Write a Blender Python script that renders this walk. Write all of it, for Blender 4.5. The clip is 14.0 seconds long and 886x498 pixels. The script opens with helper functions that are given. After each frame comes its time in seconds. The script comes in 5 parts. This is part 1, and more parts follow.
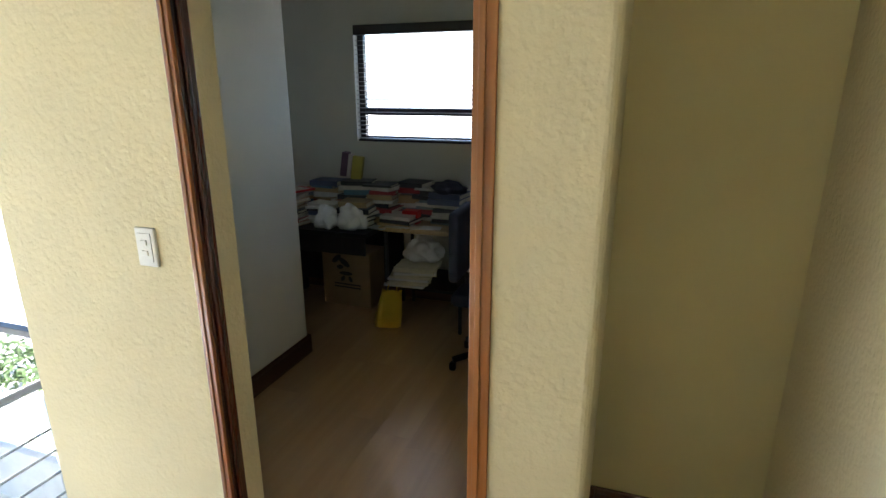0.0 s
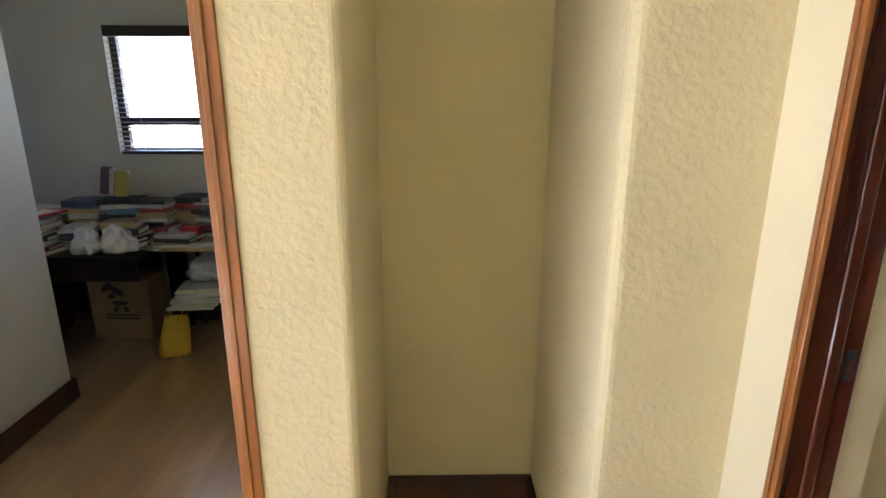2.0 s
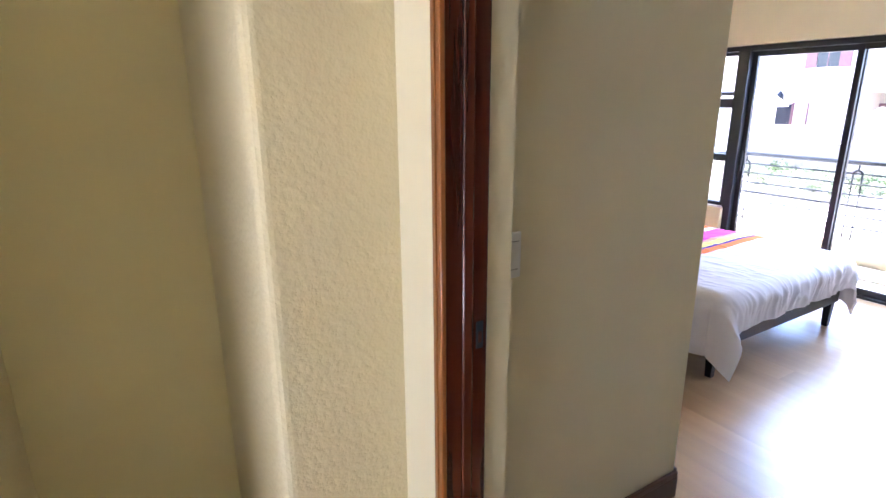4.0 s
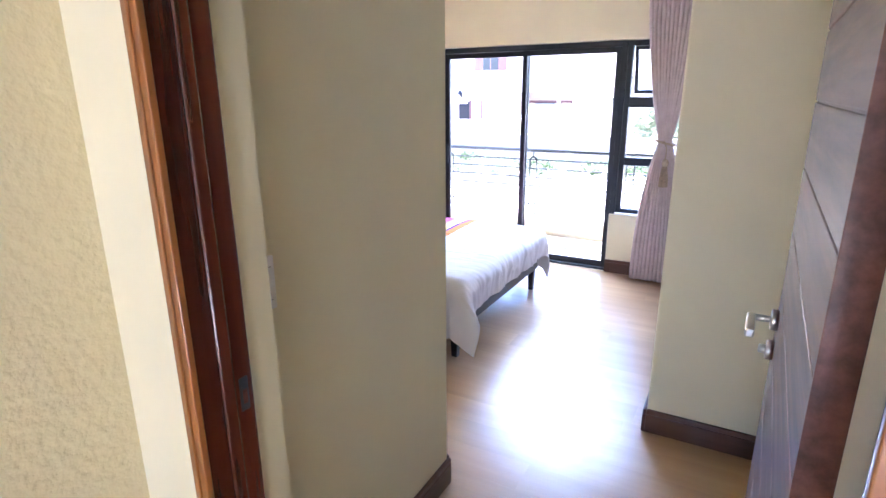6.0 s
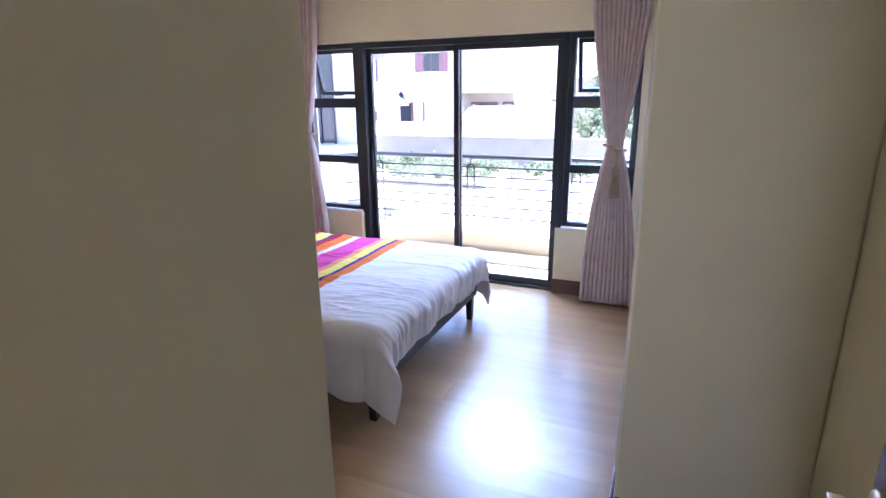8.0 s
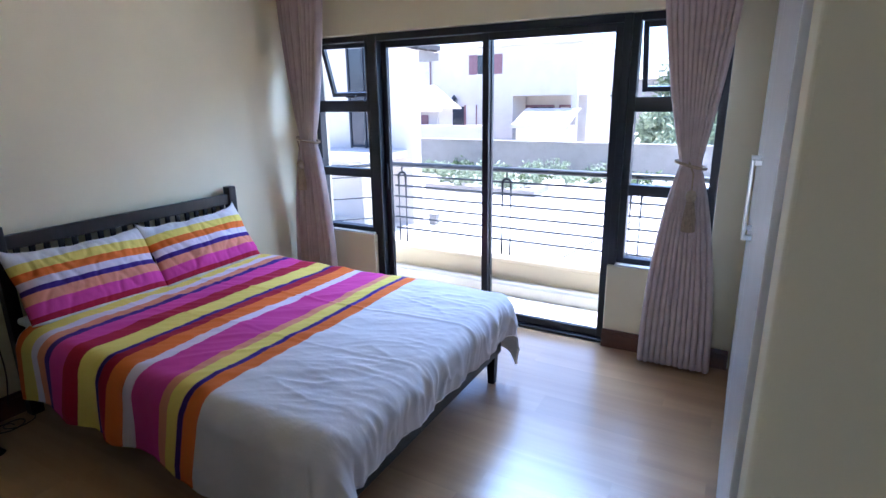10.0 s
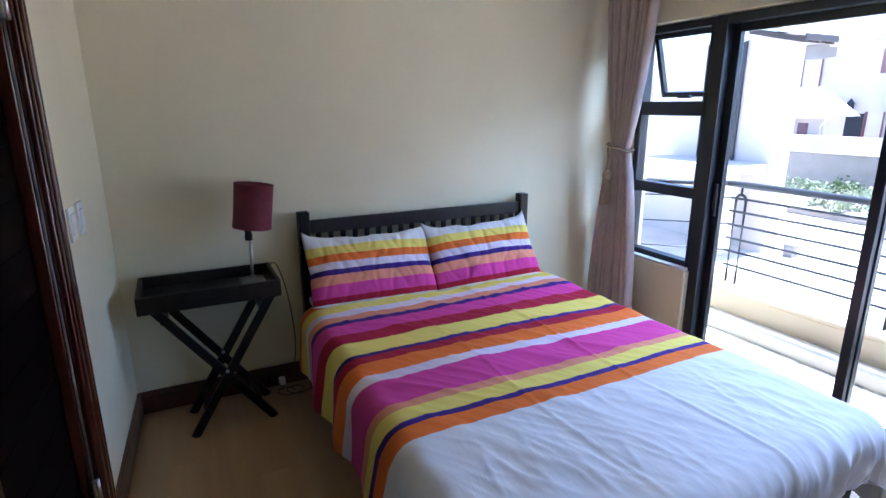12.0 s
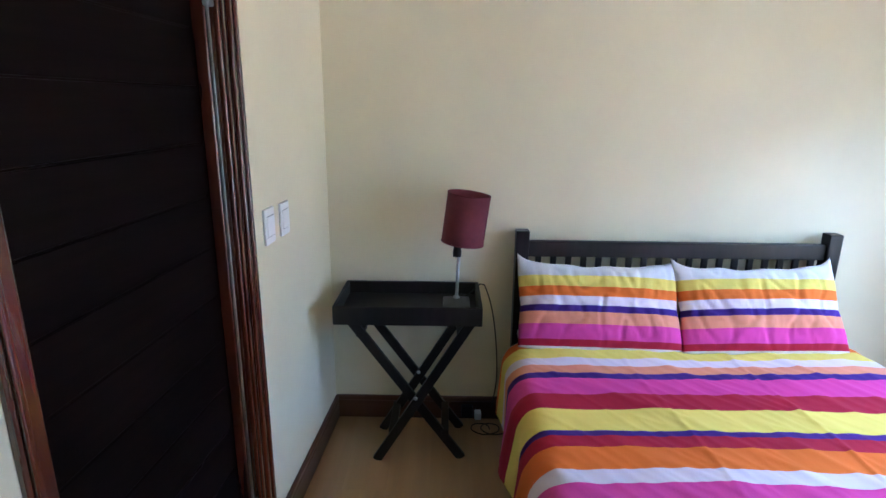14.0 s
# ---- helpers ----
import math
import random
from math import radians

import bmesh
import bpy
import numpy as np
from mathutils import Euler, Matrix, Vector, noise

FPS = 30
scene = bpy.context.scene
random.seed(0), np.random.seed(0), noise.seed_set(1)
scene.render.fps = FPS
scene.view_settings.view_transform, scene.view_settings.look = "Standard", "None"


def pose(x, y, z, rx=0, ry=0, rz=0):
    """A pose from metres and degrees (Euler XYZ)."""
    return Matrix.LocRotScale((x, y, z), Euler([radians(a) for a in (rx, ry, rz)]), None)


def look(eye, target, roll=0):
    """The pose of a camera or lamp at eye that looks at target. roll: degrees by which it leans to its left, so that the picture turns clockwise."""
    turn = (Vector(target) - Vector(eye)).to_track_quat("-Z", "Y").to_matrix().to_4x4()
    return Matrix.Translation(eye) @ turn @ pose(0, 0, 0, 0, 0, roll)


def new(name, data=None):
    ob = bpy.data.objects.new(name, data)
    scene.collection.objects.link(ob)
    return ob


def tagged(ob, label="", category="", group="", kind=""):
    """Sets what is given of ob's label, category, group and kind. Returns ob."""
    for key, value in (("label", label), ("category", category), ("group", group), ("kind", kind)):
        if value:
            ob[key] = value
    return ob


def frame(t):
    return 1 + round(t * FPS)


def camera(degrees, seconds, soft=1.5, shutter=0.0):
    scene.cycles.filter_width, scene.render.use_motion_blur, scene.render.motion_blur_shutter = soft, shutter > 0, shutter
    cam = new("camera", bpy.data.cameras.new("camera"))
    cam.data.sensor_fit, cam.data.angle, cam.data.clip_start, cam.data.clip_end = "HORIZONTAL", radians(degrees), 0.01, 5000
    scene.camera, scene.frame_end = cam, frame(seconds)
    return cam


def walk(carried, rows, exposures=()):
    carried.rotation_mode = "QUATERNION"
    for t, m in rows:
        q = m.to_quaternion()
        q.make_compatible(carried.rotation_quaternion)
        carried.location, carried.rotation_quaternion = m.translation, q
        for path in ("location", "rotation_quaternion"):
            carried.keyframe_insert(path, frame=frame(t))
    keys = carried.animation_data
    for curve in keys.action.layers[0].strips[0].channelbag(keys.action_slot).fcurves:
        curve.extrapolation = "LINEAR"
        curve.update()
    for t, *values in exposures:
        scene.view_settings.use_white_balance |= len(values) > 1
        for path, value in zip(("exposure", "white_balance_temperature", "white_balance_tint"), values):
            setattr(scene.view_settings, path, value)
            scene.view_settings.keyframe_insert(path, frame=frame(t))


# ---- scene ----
cam = camera(78.38, 14.0)
PATH = [
    (0, pose(-0.157, 0.021, 1.662, 73.67, 0.06, 18.90)),
    (0.5, pose(-0.119, 0.002, 1.669, 74.15, 0.08, 15.30)),
    (1, pose(-0.094, -0.006, 1.666, 74.50, -0.05, 10.13)),
    (1.5, pose(-0.055, -0.014, 1.658, 74.64, 0.04, 4.69)),
    (2, pose(0.000, -0.000, 1.661, 74.49, -0.10, -1.08)),
    (2.5, pose(0.068, -0.000, 1.665, 74.39, -0.12, -7.84)),
    (3, pose(0.130, -0.019, 1.689, 73.93, -0.05, -15.18)),
    (3.5, pose(0.152, -0.012, 1.685, 74.04, 0.17, -23.34)),
    (4, pose(0.151, 0.021, 1.682, 74.33, 0.35, -31.82)),
    (6.3, pose(0.265, 0.227, 1.687, 73.98, 0.33, -63.43)),
    (6.5, pose(0.337, 0.237, 1.682, 73.99, 0.38, -64.57)),
    (7, pose(0.516, 0.278, 1.673, 74.00, 0.48, -66.75)),
    (9.3, pose(1.608, 0.495, 1.660, 74.42, 0.67, -66.72)),
    (9.5, pose(1.698, 0.507, 1.658, 74.40, 0.74, -65.51)),
    (10, pose(1.897, 0.552, 1.650, 74.53, 0.76, -61.06)),
    (10.5, pose(2.080, 0.607, 1.635, 74.74, 0.67, -53.12)),
    (11, pose(2.254, 0.699, 1.617, 75.08, 0.64, -44.69)),
    (11.5, pose(2.410, 0.754, 1.610, 75.35, 0.50, -35.31)),
    (12, pose(2.520, 0.816, 1.627, 75.17, 0.20, -26.16)),
    (12.5, pose(2.600, 0.936, 1.649, 74.74, 0.03, -19.65)),
    (13, pose(2.626, 1.110, 1.669, 74.33, -0.48, -14.40)),
    (13.5, pose(2.712, 1.237, 1.656, 74.43, -0.64, -7.33)),
    (14, pose(2.772, 1.330, 1.629, 74.95, -0.65, 0.58)),
]
EXPOSURES = [(0, 2.76, 5700, 11), (0.5, 3.4, 5800, 16), (1, 3.68, 5900, 18), (1.5, 3.72, 5870, 19), (2, 3.55, 5850, 20), (3, 3.6, 5780, 25), (4, 3.4, 5500, 25), (6.5, 3.66, 5250, 27), (7.2, 3.3, 5250, 28),
             (9.3, 2.12, 5020, 22), (10, 2.02, 4970, 20), (11.5, 1.98, 4970, 18), (12.5, 2.45, 5000, 18), (14, 2.88, 5080, 16)]
walk(cam, PATH, EXPOSURES)

# ---- light ----
world = bpy.data.worlds.new("sky")
scene.world = world
world.use_nodes = True
wn = world.node_tree.nodes
sky = wn.new("ShaderNodeTexSky")
sky.sky_type = "NISHITA"
sky.sun_disc = False
sky.sun_elevation = radians(75)
sky.sun_rotation = radians(110)
world.node_tree.links.new(sky.outputs[0], wn["Background"].inputs[0])
wn["Background"].inputs[1].default_value = 0.15

sun_data = bpy.data.lights.new("sun", "SUN")
sun_data.energy, sun_data.angle, sun_data.color = 5.0, radians(0.5), (1.0, 0.95, 0.88)
sun = new("sun", sun_data)
az, el = radians(110), radians(75)
sun.matrix_world = look((math.sin(az) * math.cos(el) * 30, math.cos(az) * math.cos(el) * 30, math.sin(el) * 30), (0, 0, 0))


def fill_lamp(name, eye, target, w, h, watts, colour):
    d = bpy.data.lights.new(name, "AREA")
    d.shape, d.size, d.size_y, d.energy, d.color = "RECTANGLE", w, h, watts, colour
    ob = new(name, d)
    ob.matrix_world = look(eye, target)
    return ob


# added area lamps that stand in for sky light: balcony, stair well, study window
fill_lamp("balcony_sky_fill", (6.55, 1.7, 2.75), (4.2, 1.9, 0.3), 2.3, 0.7, 22, (0.6, 0.8, 1.0))
# added fill inside the stair well, against solid wall south of its window
fill_lamp("stair_fill", (-3.9, -0.8, 1.4), (0.4, 0.9, 1.3), 1.0, 2.2, 1.5, (0.62, 0.84, 1.0))
fill_lamp("study_sky_fill", (-1.63, 4.3, 1.75), (-1.6, 2.2, 0.3), 1.0, 0.75, 0.85, (0.7, 0.87, 1.0))
# ---- materials ----
def material(name, rough=0.6, metal=0.0):
    m = bpy.data.materials.new(name)
    m.use_nodes = True
    t = m.node_tree
    b = t.nodes["Principled BSDF"]
    b.inputs["Roughness"].default_value, b.inputs["Metallic"].default_value = rough, metal
    return m, t.nodes, t.links, b


def coords(n, l, scale=(1, 1, 1), kind="Object"):
    tc, mp = n.new("ShaderNodeTexCoord"), n.new("ShaderNodeMapping")
    mp.inputs["Scale"].default_value = scale
    l.new(tc.outputs[kind], mp.inputs[0])
    return mp.outputs[0]


def noise_tex(n, l, vec, scale, detail=4, rough=0.55):
    t = n.new("ShaderNodeTexNoise")
    t.inputs["Scale"].default_value, t.inputs["Detail"].default_value, t.inputs["Roughness"].default_value = scale, detail, rough
    l.new(vec, t.inputs["Vector"])
    return t.outputs[0]


def ramp(n, l, fac, stops, mode="LINEAR"):
    r = n.new("ShaderNodeValToRGB")
    e = r.color_ramp.elements
    r.color_ramp.interpolation = mode
    e[0].position, e[0].color = stops[0][0], (*stops[0][1], 1)
    e[1].position, e[1].color = stops[-1][0], (*stops[-1][1], 1)
    for p, c in stops[1:-1]:
        e.new(p).color = (*c, 1)
    l.new(fac, r.inputs[0])
    return r.outputs[0]


def mix(n, l, fac, a, b, mode="MIX"):
    m = n.new("ShaderNodeMix")
    m.data_type, m.blend_type = "RGBA", mode
    for sock, v in ((m.inputs[0], fac), (m.inputs[6], a), (m.inputs[7], b)):
        if isinstance(v, (int, float)):
            sock.default_value = v
        elif isinstance(v, tuple):
            sock.default_value = (*v, 1)
        else:
            l.new(v, sock)
    return m.outputs[2]


def bump(n, l, b, height, strength, dist=0.01, prev=None):
    k = n.new("ShaderNodeBump")
    k.inputs["Strength"].default_value, k.inputs["Distance"].default_value = strength, dist
    l.new(height, k.inputs["Height"])
    if prev:
        l.new(prev, k.inputs["Normal"])
    l.new(k.outputs[0], b.inputs["Normal"])
    return k.outputs[0]


def plain(name, colour, rough=0.6, metal=0.0, vary=0.12, scale=6.0, bumps=0.0, bscale=60.0, bdist=0.002):
    """A painted or solid surface with faint stains and a fine relief."""
    m, n, l, b = material(name, rough, metal)
    v = coords(n, l)
    dark = tuple(c * (1 - vary) for c in colour)
    lite = tuple(min(1, c * (1 + vary * 0.5)) for c in colour)
    big = noise_tex(n, l, v, scale)
    l.new(ramp(n, l, big, [(0.3, dark), (0.7, lite)]), b.inputs["Base Color"])
    if bumps:
        bump(n, l, b, noise_tex(n, l, v, bscale, 3), bumps, bdist)
    return m


def plaster(name, colour, relief, dist, size=26):
    """Painted, hand-floated plaster: soft stains, blotchy float marks and a fine grit."""
    m, n, l, b = material(name, 0.72)
    b.inputs["Specular IOR Level"].default_value = 0.2
    v = coords(n, l)
    c1 = tuple(c * 0.94 for c in colour)
    c2 = tuple(min(1, c * 1.03) for c in colour)
    l.new(ramp(n, l, noise_tex(n, l, v, 1.7, 5), [(0.3, c1), (0.7, c2)]), b.inputs["Base Color"])
    p = bump(n, l, b, noise_tex(n, l, v, size, 2.5, 0.45), relief, dist)
    bump(n, l, b, noise_tex(n, l, v, 110, 2), relief * 0.35, dist * 0.4, p)
    return m


def wood(name, light, dark, rough, along="z", coat=0.0, grain=14.0, island=False, bumps=0.15):
    m, n, l, b = material(name, rough)
    s = {"x": (0.06, 1, 1), "y": (1, 0.06, 1), "z": (1, 1, 0.06)}[along]
    v = coords(n, l, s)
    if island:
        info, add = n.new("ShaderNodeObjectInfo"), n.new("ShaderNodeVectorMath")
        mul = n.new("ShaderNodeVectorMath")
        mul.operation = "SCALE"
        mul.inputs[0].default_value = (13, 7, 5)
        l.new(info.outputs["Random"], mul.inputs["Scale"])
        l.new(v, add.inputs[0])
        l.new(mul.outputs[0], add.inputs[1])
        v = add.outputs[0]
    g = noise_tex(n, l, v, grain, 8, 0.62)
    col = ramp(n, l, g, [(0.32, dark), (0.5, tuple((a + c) / 2 for a, c in zip(light, dark))), (0.68, light)])
    if island:
        tone = ramp(n, l, info.outputs["Random"], [(0, (0.93, 0.93, 0.93)), (1, (1.04, 1.03, 1.02))])
        col = mix(n, l, 1.0, col, tone, "MULTIPLY")
    l.new(col, b.inputs["Base Color"])
    b.inputs["Coat Weight"].default_value = coat
    b.inputs["Coat Roughness"].default_value = 0.24 if island else 0.12
    bump(n, l, b, noise_tex(n, l, v, grain * 6, 4), bumps, 0.001)
    return m


PAINT = (0.76, 0.665, 0.43)
M_HALL = plaster("hall_plaster", PAINT, 0.42, 0.009, 60)
M_SMOOTH = plaster("smooth_plaster", (0.78, 0.70, 0.485), 0.12, 0.004)
# same paint as the hall; the niche's warm bounced light is mixed into the colour
M_NICHE_BOUNCE = plaster("niche_plaster_bounce", (0.75, 0.655, 0.37), 0.12, 0.004)
M_STUDY = plaster("study_plaster", (0.62, 0.59, 0.52), 0.12, 0.004)
# ceilings are out of view; yellow is chosen so their bounce tints upper walls
M_CEIL = plain("ceiling_paint", (0.80, 0.73, 0.50), 0.8, bumps=0.1)
M_SILL = plain("white_sill_paint", (0.8, 0.79, 0.76), 0.45, bumps=0.1)
M_FRAME = wood("varnished_red_wood", (0.12, 0.027, 0.010), (0.048, 0.011, 0.006), 0.26, "z", 0.9)
M_ARCH = wood("varnished_orange_wood", (0.42, 0.16, 0.035), (0.21, 0.07, 0.017), 0.3, "z", 0.6)
M_SKIRT_X = wood("skirting_wood_x", (0.11, 0.038, 0.02), (0.05, 0.017, 0.01), 0.4, "x", 0.3)
M_SKIRT_Y = wood("skirting_wood_y", (0.11, 0.038, 0.02), (0.05, 0.017, 0.01), 0.4, "y", 0.3)
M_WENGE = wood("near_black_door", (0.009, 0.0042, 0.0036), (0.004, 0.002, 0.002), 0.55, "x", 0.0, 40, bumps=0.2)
M_DOOR = wood("dark_stained_door", (0.14, 0.052, 0.03), (0.06, 0.021, 0.012), 0.5, "x", 0.55, 30, bumps=0.3)
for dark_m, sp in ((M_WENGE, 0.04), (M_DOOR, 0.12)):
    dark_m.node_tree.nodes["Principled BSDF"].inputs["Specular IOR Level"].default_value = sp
nd, ld = M_DOOR.node_tree.nodes, M_DOOR.node_tree.links
bd_ = nd["Principled BSDF"]
bump(nd, ld, bd_, noise_tex(nd, ld, coords(nd, ld, (1.5, 1, 3)), 7, 4, 0.5), 0.08, 0.007, bd_.inputs["Normal"].links[0].from_socket)
gloss = ramp(nd, ld, noise_tex(nd, ld, coords(nd, ld, (1, 1, 7)), 4, 5, 0.6), [(0.2, (0.1, 0.1, 0.1)), (0.8, (0.24, 0.24, 0.24))])
ld.new(gloss, bd_.inputs["Coat Roughness"])
ld.new(bd_.inputs["Normal"].links[0].from_socket, bd_.inputs["Coat Normal"])
M_OAK = wood("oak_laminate", (0.52, 0.33, 0.17), (0.41, 0.25, 0.125), 0.3, "y", 1.0, 9, True, 0.05)
M_BLACKWOOD = wood("black_stained_wood", (0.018, 0.014, 0.012), (0.008, 0.006, 0.006), 0.4, "z", 0.0, 30)
M_BLACKWOOD.node_tree.nodes["Principled BSDF"].inputs["Specular IOR Level"].default_value = 0.3
M_ALU = plain("charcoal_aluminium", (0.022, 0.024, 0.03), 0.38, 0.2, 0.1)
M_STEEL = plain("brushed_steel", (0.62, 0.62, 0.6), 0.28, 1.0, 0.1)
M_RAIL = plain("galvanised_rail", (0.06, 0.062, 0.065), 0.45, 0.3, 0.2)
M_PLASTIC = plain("white_plastic", (0.86, 0.85, 0.82), 0.35, vary=0.04)
M_CUPBOARD = plain("white_lacquer", (0.62, 0.60, 0.57), 0.22, vary=0.03)
M_SHADE = plain("burgundy_fabric", (0.13, 0.018, 0.03), 0.85, vary=0.15, scale=30, bumps=0.4, bscale=400, bdist=0.001)
M_MATTRESS = plain("mattress_ticking", (0.7, 0.68, 0.66), 0.9, bumps=0.2)


def glass_material():
    m, n, l, b = material("clear_glass", 0.0)
    b.inputs["Transmission Weight"].default_value = 1.0
    b.inputs["IOR"].default_value = 1.02
    b.inputs["Base Color"].default_value = (0.96, 0.98, 0.98, 1)
    return m


M_GLASS = glass_material()

WHITE, LILAC = (0.74, 0.70, 0.72), (0.71, 0.61, 0.69)
YELLOW, ORANGE, SALMON = (0.78, 0.62, 0.13), (0.72, 0.16, 0.02), (0.7, 0.27, 0.16)
PURPLE, MAGENTA, CRIMSON = (0.06, 0.02, 0.2), (0.60, 0.055, 0.28), (0.36, 0.01, 0.036)


def striped(name, stops, axis, kind, lo, hi, lean=None):
    """Printed cotton: bands across one axis, woven relief and soft creases. lean: the bands slant below a height where the cloth hangs."""
    m, n, l, b = material(name, 0.85)
    tc, sep, rng = n.new("ShaderNodeTexCoord"), n.new("ShaderNodeSeparateXYZ"), n.new("ShaderNodeMapRange")
    l.new(tc.outputs[kind], sep.inputs[0])
    rng.inputs["From Min"].default_value, rng.inputs["From Max"].default_value = lo, hi
    if lean:
        sub, cut, mul, add = (n.new("ShaderNodeMath") for _ in range(4))
        sub.operation, cut.operation, mul.operation, add.operation = "SUBTRACT", "MAXIMUM", "MULTIPLY", "ADD"
        sub.inputs[0].default_value = lean[0]
        l.new(sep.outputs[2], sub.inputs[1])
        l.new(sub.outputs[0], cut.inputs[0])
        cut.inputs[1].default_value = 0.0
        l.new(cut.outputs[0], mul.inputs[0])
        mul.inputs[1].default_value = lean[1]
        l.new(sep.outputs[axis], add.inputs[0])
        l.new(mul.outputs[0], add.inputs[1])
        l.new(add.outputs[0], rng.inputs["Value"])
    else:
        l.new(sep.outputs[axis], rng.inputs["Value"])
    col = ramp(n, l, rng.outputs[0], stops, "CONSTANT")
    v = coords(n, l)
    fade = ramp(n, l, noise_tex(n, l, v, 4, 4), [(0.3, (0.93, 0.93, 0.93)), (0.7, (1, 1, 1))])
    l.new(mix(n, l, 1.0, col, fade, "MULTIPLY"), b.inputs["Base Color"])
    b.inputs["Specular IOR Level"].default_value = 0.25
    p = bump(n, l, b, noise_tex(n, l, coords(n, l, (2.2, 1, 1)), 7, 3, 0.5), 0.18, 0.02)
    bump(n, l, b, noise_tex(n, l, v, 600, 2), 0.08, 0.0006, p)
    return m
# ---- helpers for building ----
def link(name, bm, mat, parent=None, label="", smooth=False):
    me = bpy.data.meshes.new(name)
    bm.normal_update()
    bm.to_mesh(me)
    bm.free()
    me.materials.append(mat)
    if smooth:
        for p in me.polygons:
            p.use_smooth = True
    ob = new(name, me)
    if parent:
        ob.parent = parent
    if label:
        tagged(ob, label)
    return ob


def part(name, bm, mat, parent, label="", smooth=False):
    return link(name, bm, mat, parent, label, smooth)


def thing(name, label, category, group="", at=(0, 0, 0), turn=0.0):
    e = new(name)
    e.empty_display_size = 0.1
    e.matrix_basis = pose(*at, 0, 0, turn)
    return tagged(e, label, category, group)


def block(x0, x1, y0, y1, z0, z1, bevel=0.0, segs=2, bm=None):
    """A box, with rounded edges where bevel is given; adds to bm if there is one."""
    b = bmesh.new()
    bmesh.ops.create_cube(b, size=1)
    for v in b.verts:
        v.co = Vector(((x0 + x1) / 2 + v.co.x * (x1 - x0), (y0 + y1) / 2 + v.co.y * (y1 - y0), (z0 + z1) / 2 + v.co.z * (z1 - z0)))
    if bevel:
        bmesh.ops.bevel(b, geom=b.edges[:], offset=bevel, segments=segs, affect="EDGES", profile=0.5)
    if bm is None:
        return b
    me = bpy.data.meshes.new("tmp")
    b.to_mesh(me)
    b.free()
    bm.from_mesh(me)
    bpy.data.meshes.remove(me)
    return bm


def beam(a, b, w, h, bevel=0.004):
    """A straight bar of section w x h from a to b."""
    a, b = Vector(a), Vector(b)
    bm = block(-w / 2, w / 2, -h / 2, h / 2, 0, (b - a).length, bevel)
    bmesh.ops.transform(bm, verts=bm.verts, matrix=Matrix.Translation(a) @ (b - a).to_track_quat("Z", "Y").to_matrix().to_4x4())
    return bm


def tube(points, r, sides=8, bm=None, closed=False):
    """A round bar along points."""
    bm = bm or bmesh.new()
    pts = [Vector(p) for p in points]
    rings = []
    for i, p in enumerate(pts):
        d = (pts[min(i + 1, len(pts) - 1)] - pts[max(i - 1, 0)]).normalized()
        q = d.to_track_quat("Z", "Y")
        rings.append([bm.verts.new(p + q @ Vector((r * math.cos(2 * math.pi * k / sides), r * math.sin(2 * math.pi * k / sides), 0))) for k in range(sides)])
    for a, b in zip(rings, rings[1:]):
        for k in range(sides):
            bm.faces.new((a[k], a[(k + 1) % sides], b[(k + 1) % sides], b[k]))
    bm.faces.new(rings[0][::-1])
    bm.faces.new(rings[-1])
    return bm


def lathe(profile, sides=28, bm=None):
    """A turned body from (radius, height) pairs."""
    bm = bm or bmesh.new()
    rings = [[bm.verts.new((r * math.cos(2 * math.pi * k / sides), r * math.sin(2 * math.pi * k / sides), z)) for k in range(sides)] for r, z in profile]
    for a, b in zip(rings, rings[1:]):
        for k in range(sides):
            bm.faces.new((a[k], a[(k + 1) % sides], b[(k + 1) % sides], b[k]))
    bm.faces.new(rings[0][::-1])
    bm.faces.new(rings[-1])
    return bm


def structure(name, bm, mat, label, smooth=False):
    return tagged(link(name, bm, mat, None, label, smooth), kind="structure", category=name.split("_")[0])


def wall_x(name, x0, x1, y0, y1, mat, label, holes=(), z1=2.7, bevel=0.0):
    """A wall with its faces at y0 and y1, holes (x0, x1, z0, z1) cut through."""
    bm = bmesh.new()
    cuts = sorted({x0, x1, *[v for h in holes for v in h[:2]]})
    for a, b in zip(cuts, cuts[1:]):
        zs = [(h[2], h[3]) for h in holes if h[0] <= a + 1e-6 and h[1] >= b - 1e-6]
        z = 0.0
        for lo, hi in sorted(zs):
            if lo > z:
                block(a, b, y0, y1, z, lo, bm=bm)
            z = hi
        if z < z1:
            block(a, b, y0, y1, z, z1, bm=bm)
    bmesh.ops.remove_doubles(bm, verts=bm.verts, dist=1e-5)
    seen = {}
    for f in bm.faces:
        seen.setdefault(tuple(round(c, 4) for c in f.calc_center_median()), []).append(f)
    bmesh.ops.delete(bm, geom=[f for fs in seen.values() if len(fs) > 1 for f in fs], context="FACES")
    if bevel:
        es = [e for e in bm.edges if len(e.link_faces) == 2 and e.calc_face_angle() > 1.2 and abs(e.verts[0].co.z - e.verts[1].co.z) > 0.3 and e.is_convex]
        bmesh.ops.bevel(bm, geom=es, offset=bevel, segments=4, affect="EDGES", profile=0.5)
    return structure(name, bm, mat, label)


def wall_y(name, y0, y1, x0, x1, mat, label, holes=(), z1=2.7, bevel=0.0):
    ob = wall_x(name, y0, y1, x0, x1, mat, label, holes, z1, bevel)
    me = ob.data
    for v in me.vertices:
        v.co = (v.co.y, v.co.x, v.co.z)
    me.flip_normals()
    return ob


# ---- structure ----
CEIL = 2.7
HALL_N, HALL_E = 1.19, 0.75
BED_N, WIN_X, WIN_IN = 3.92, 5.52, 5.42

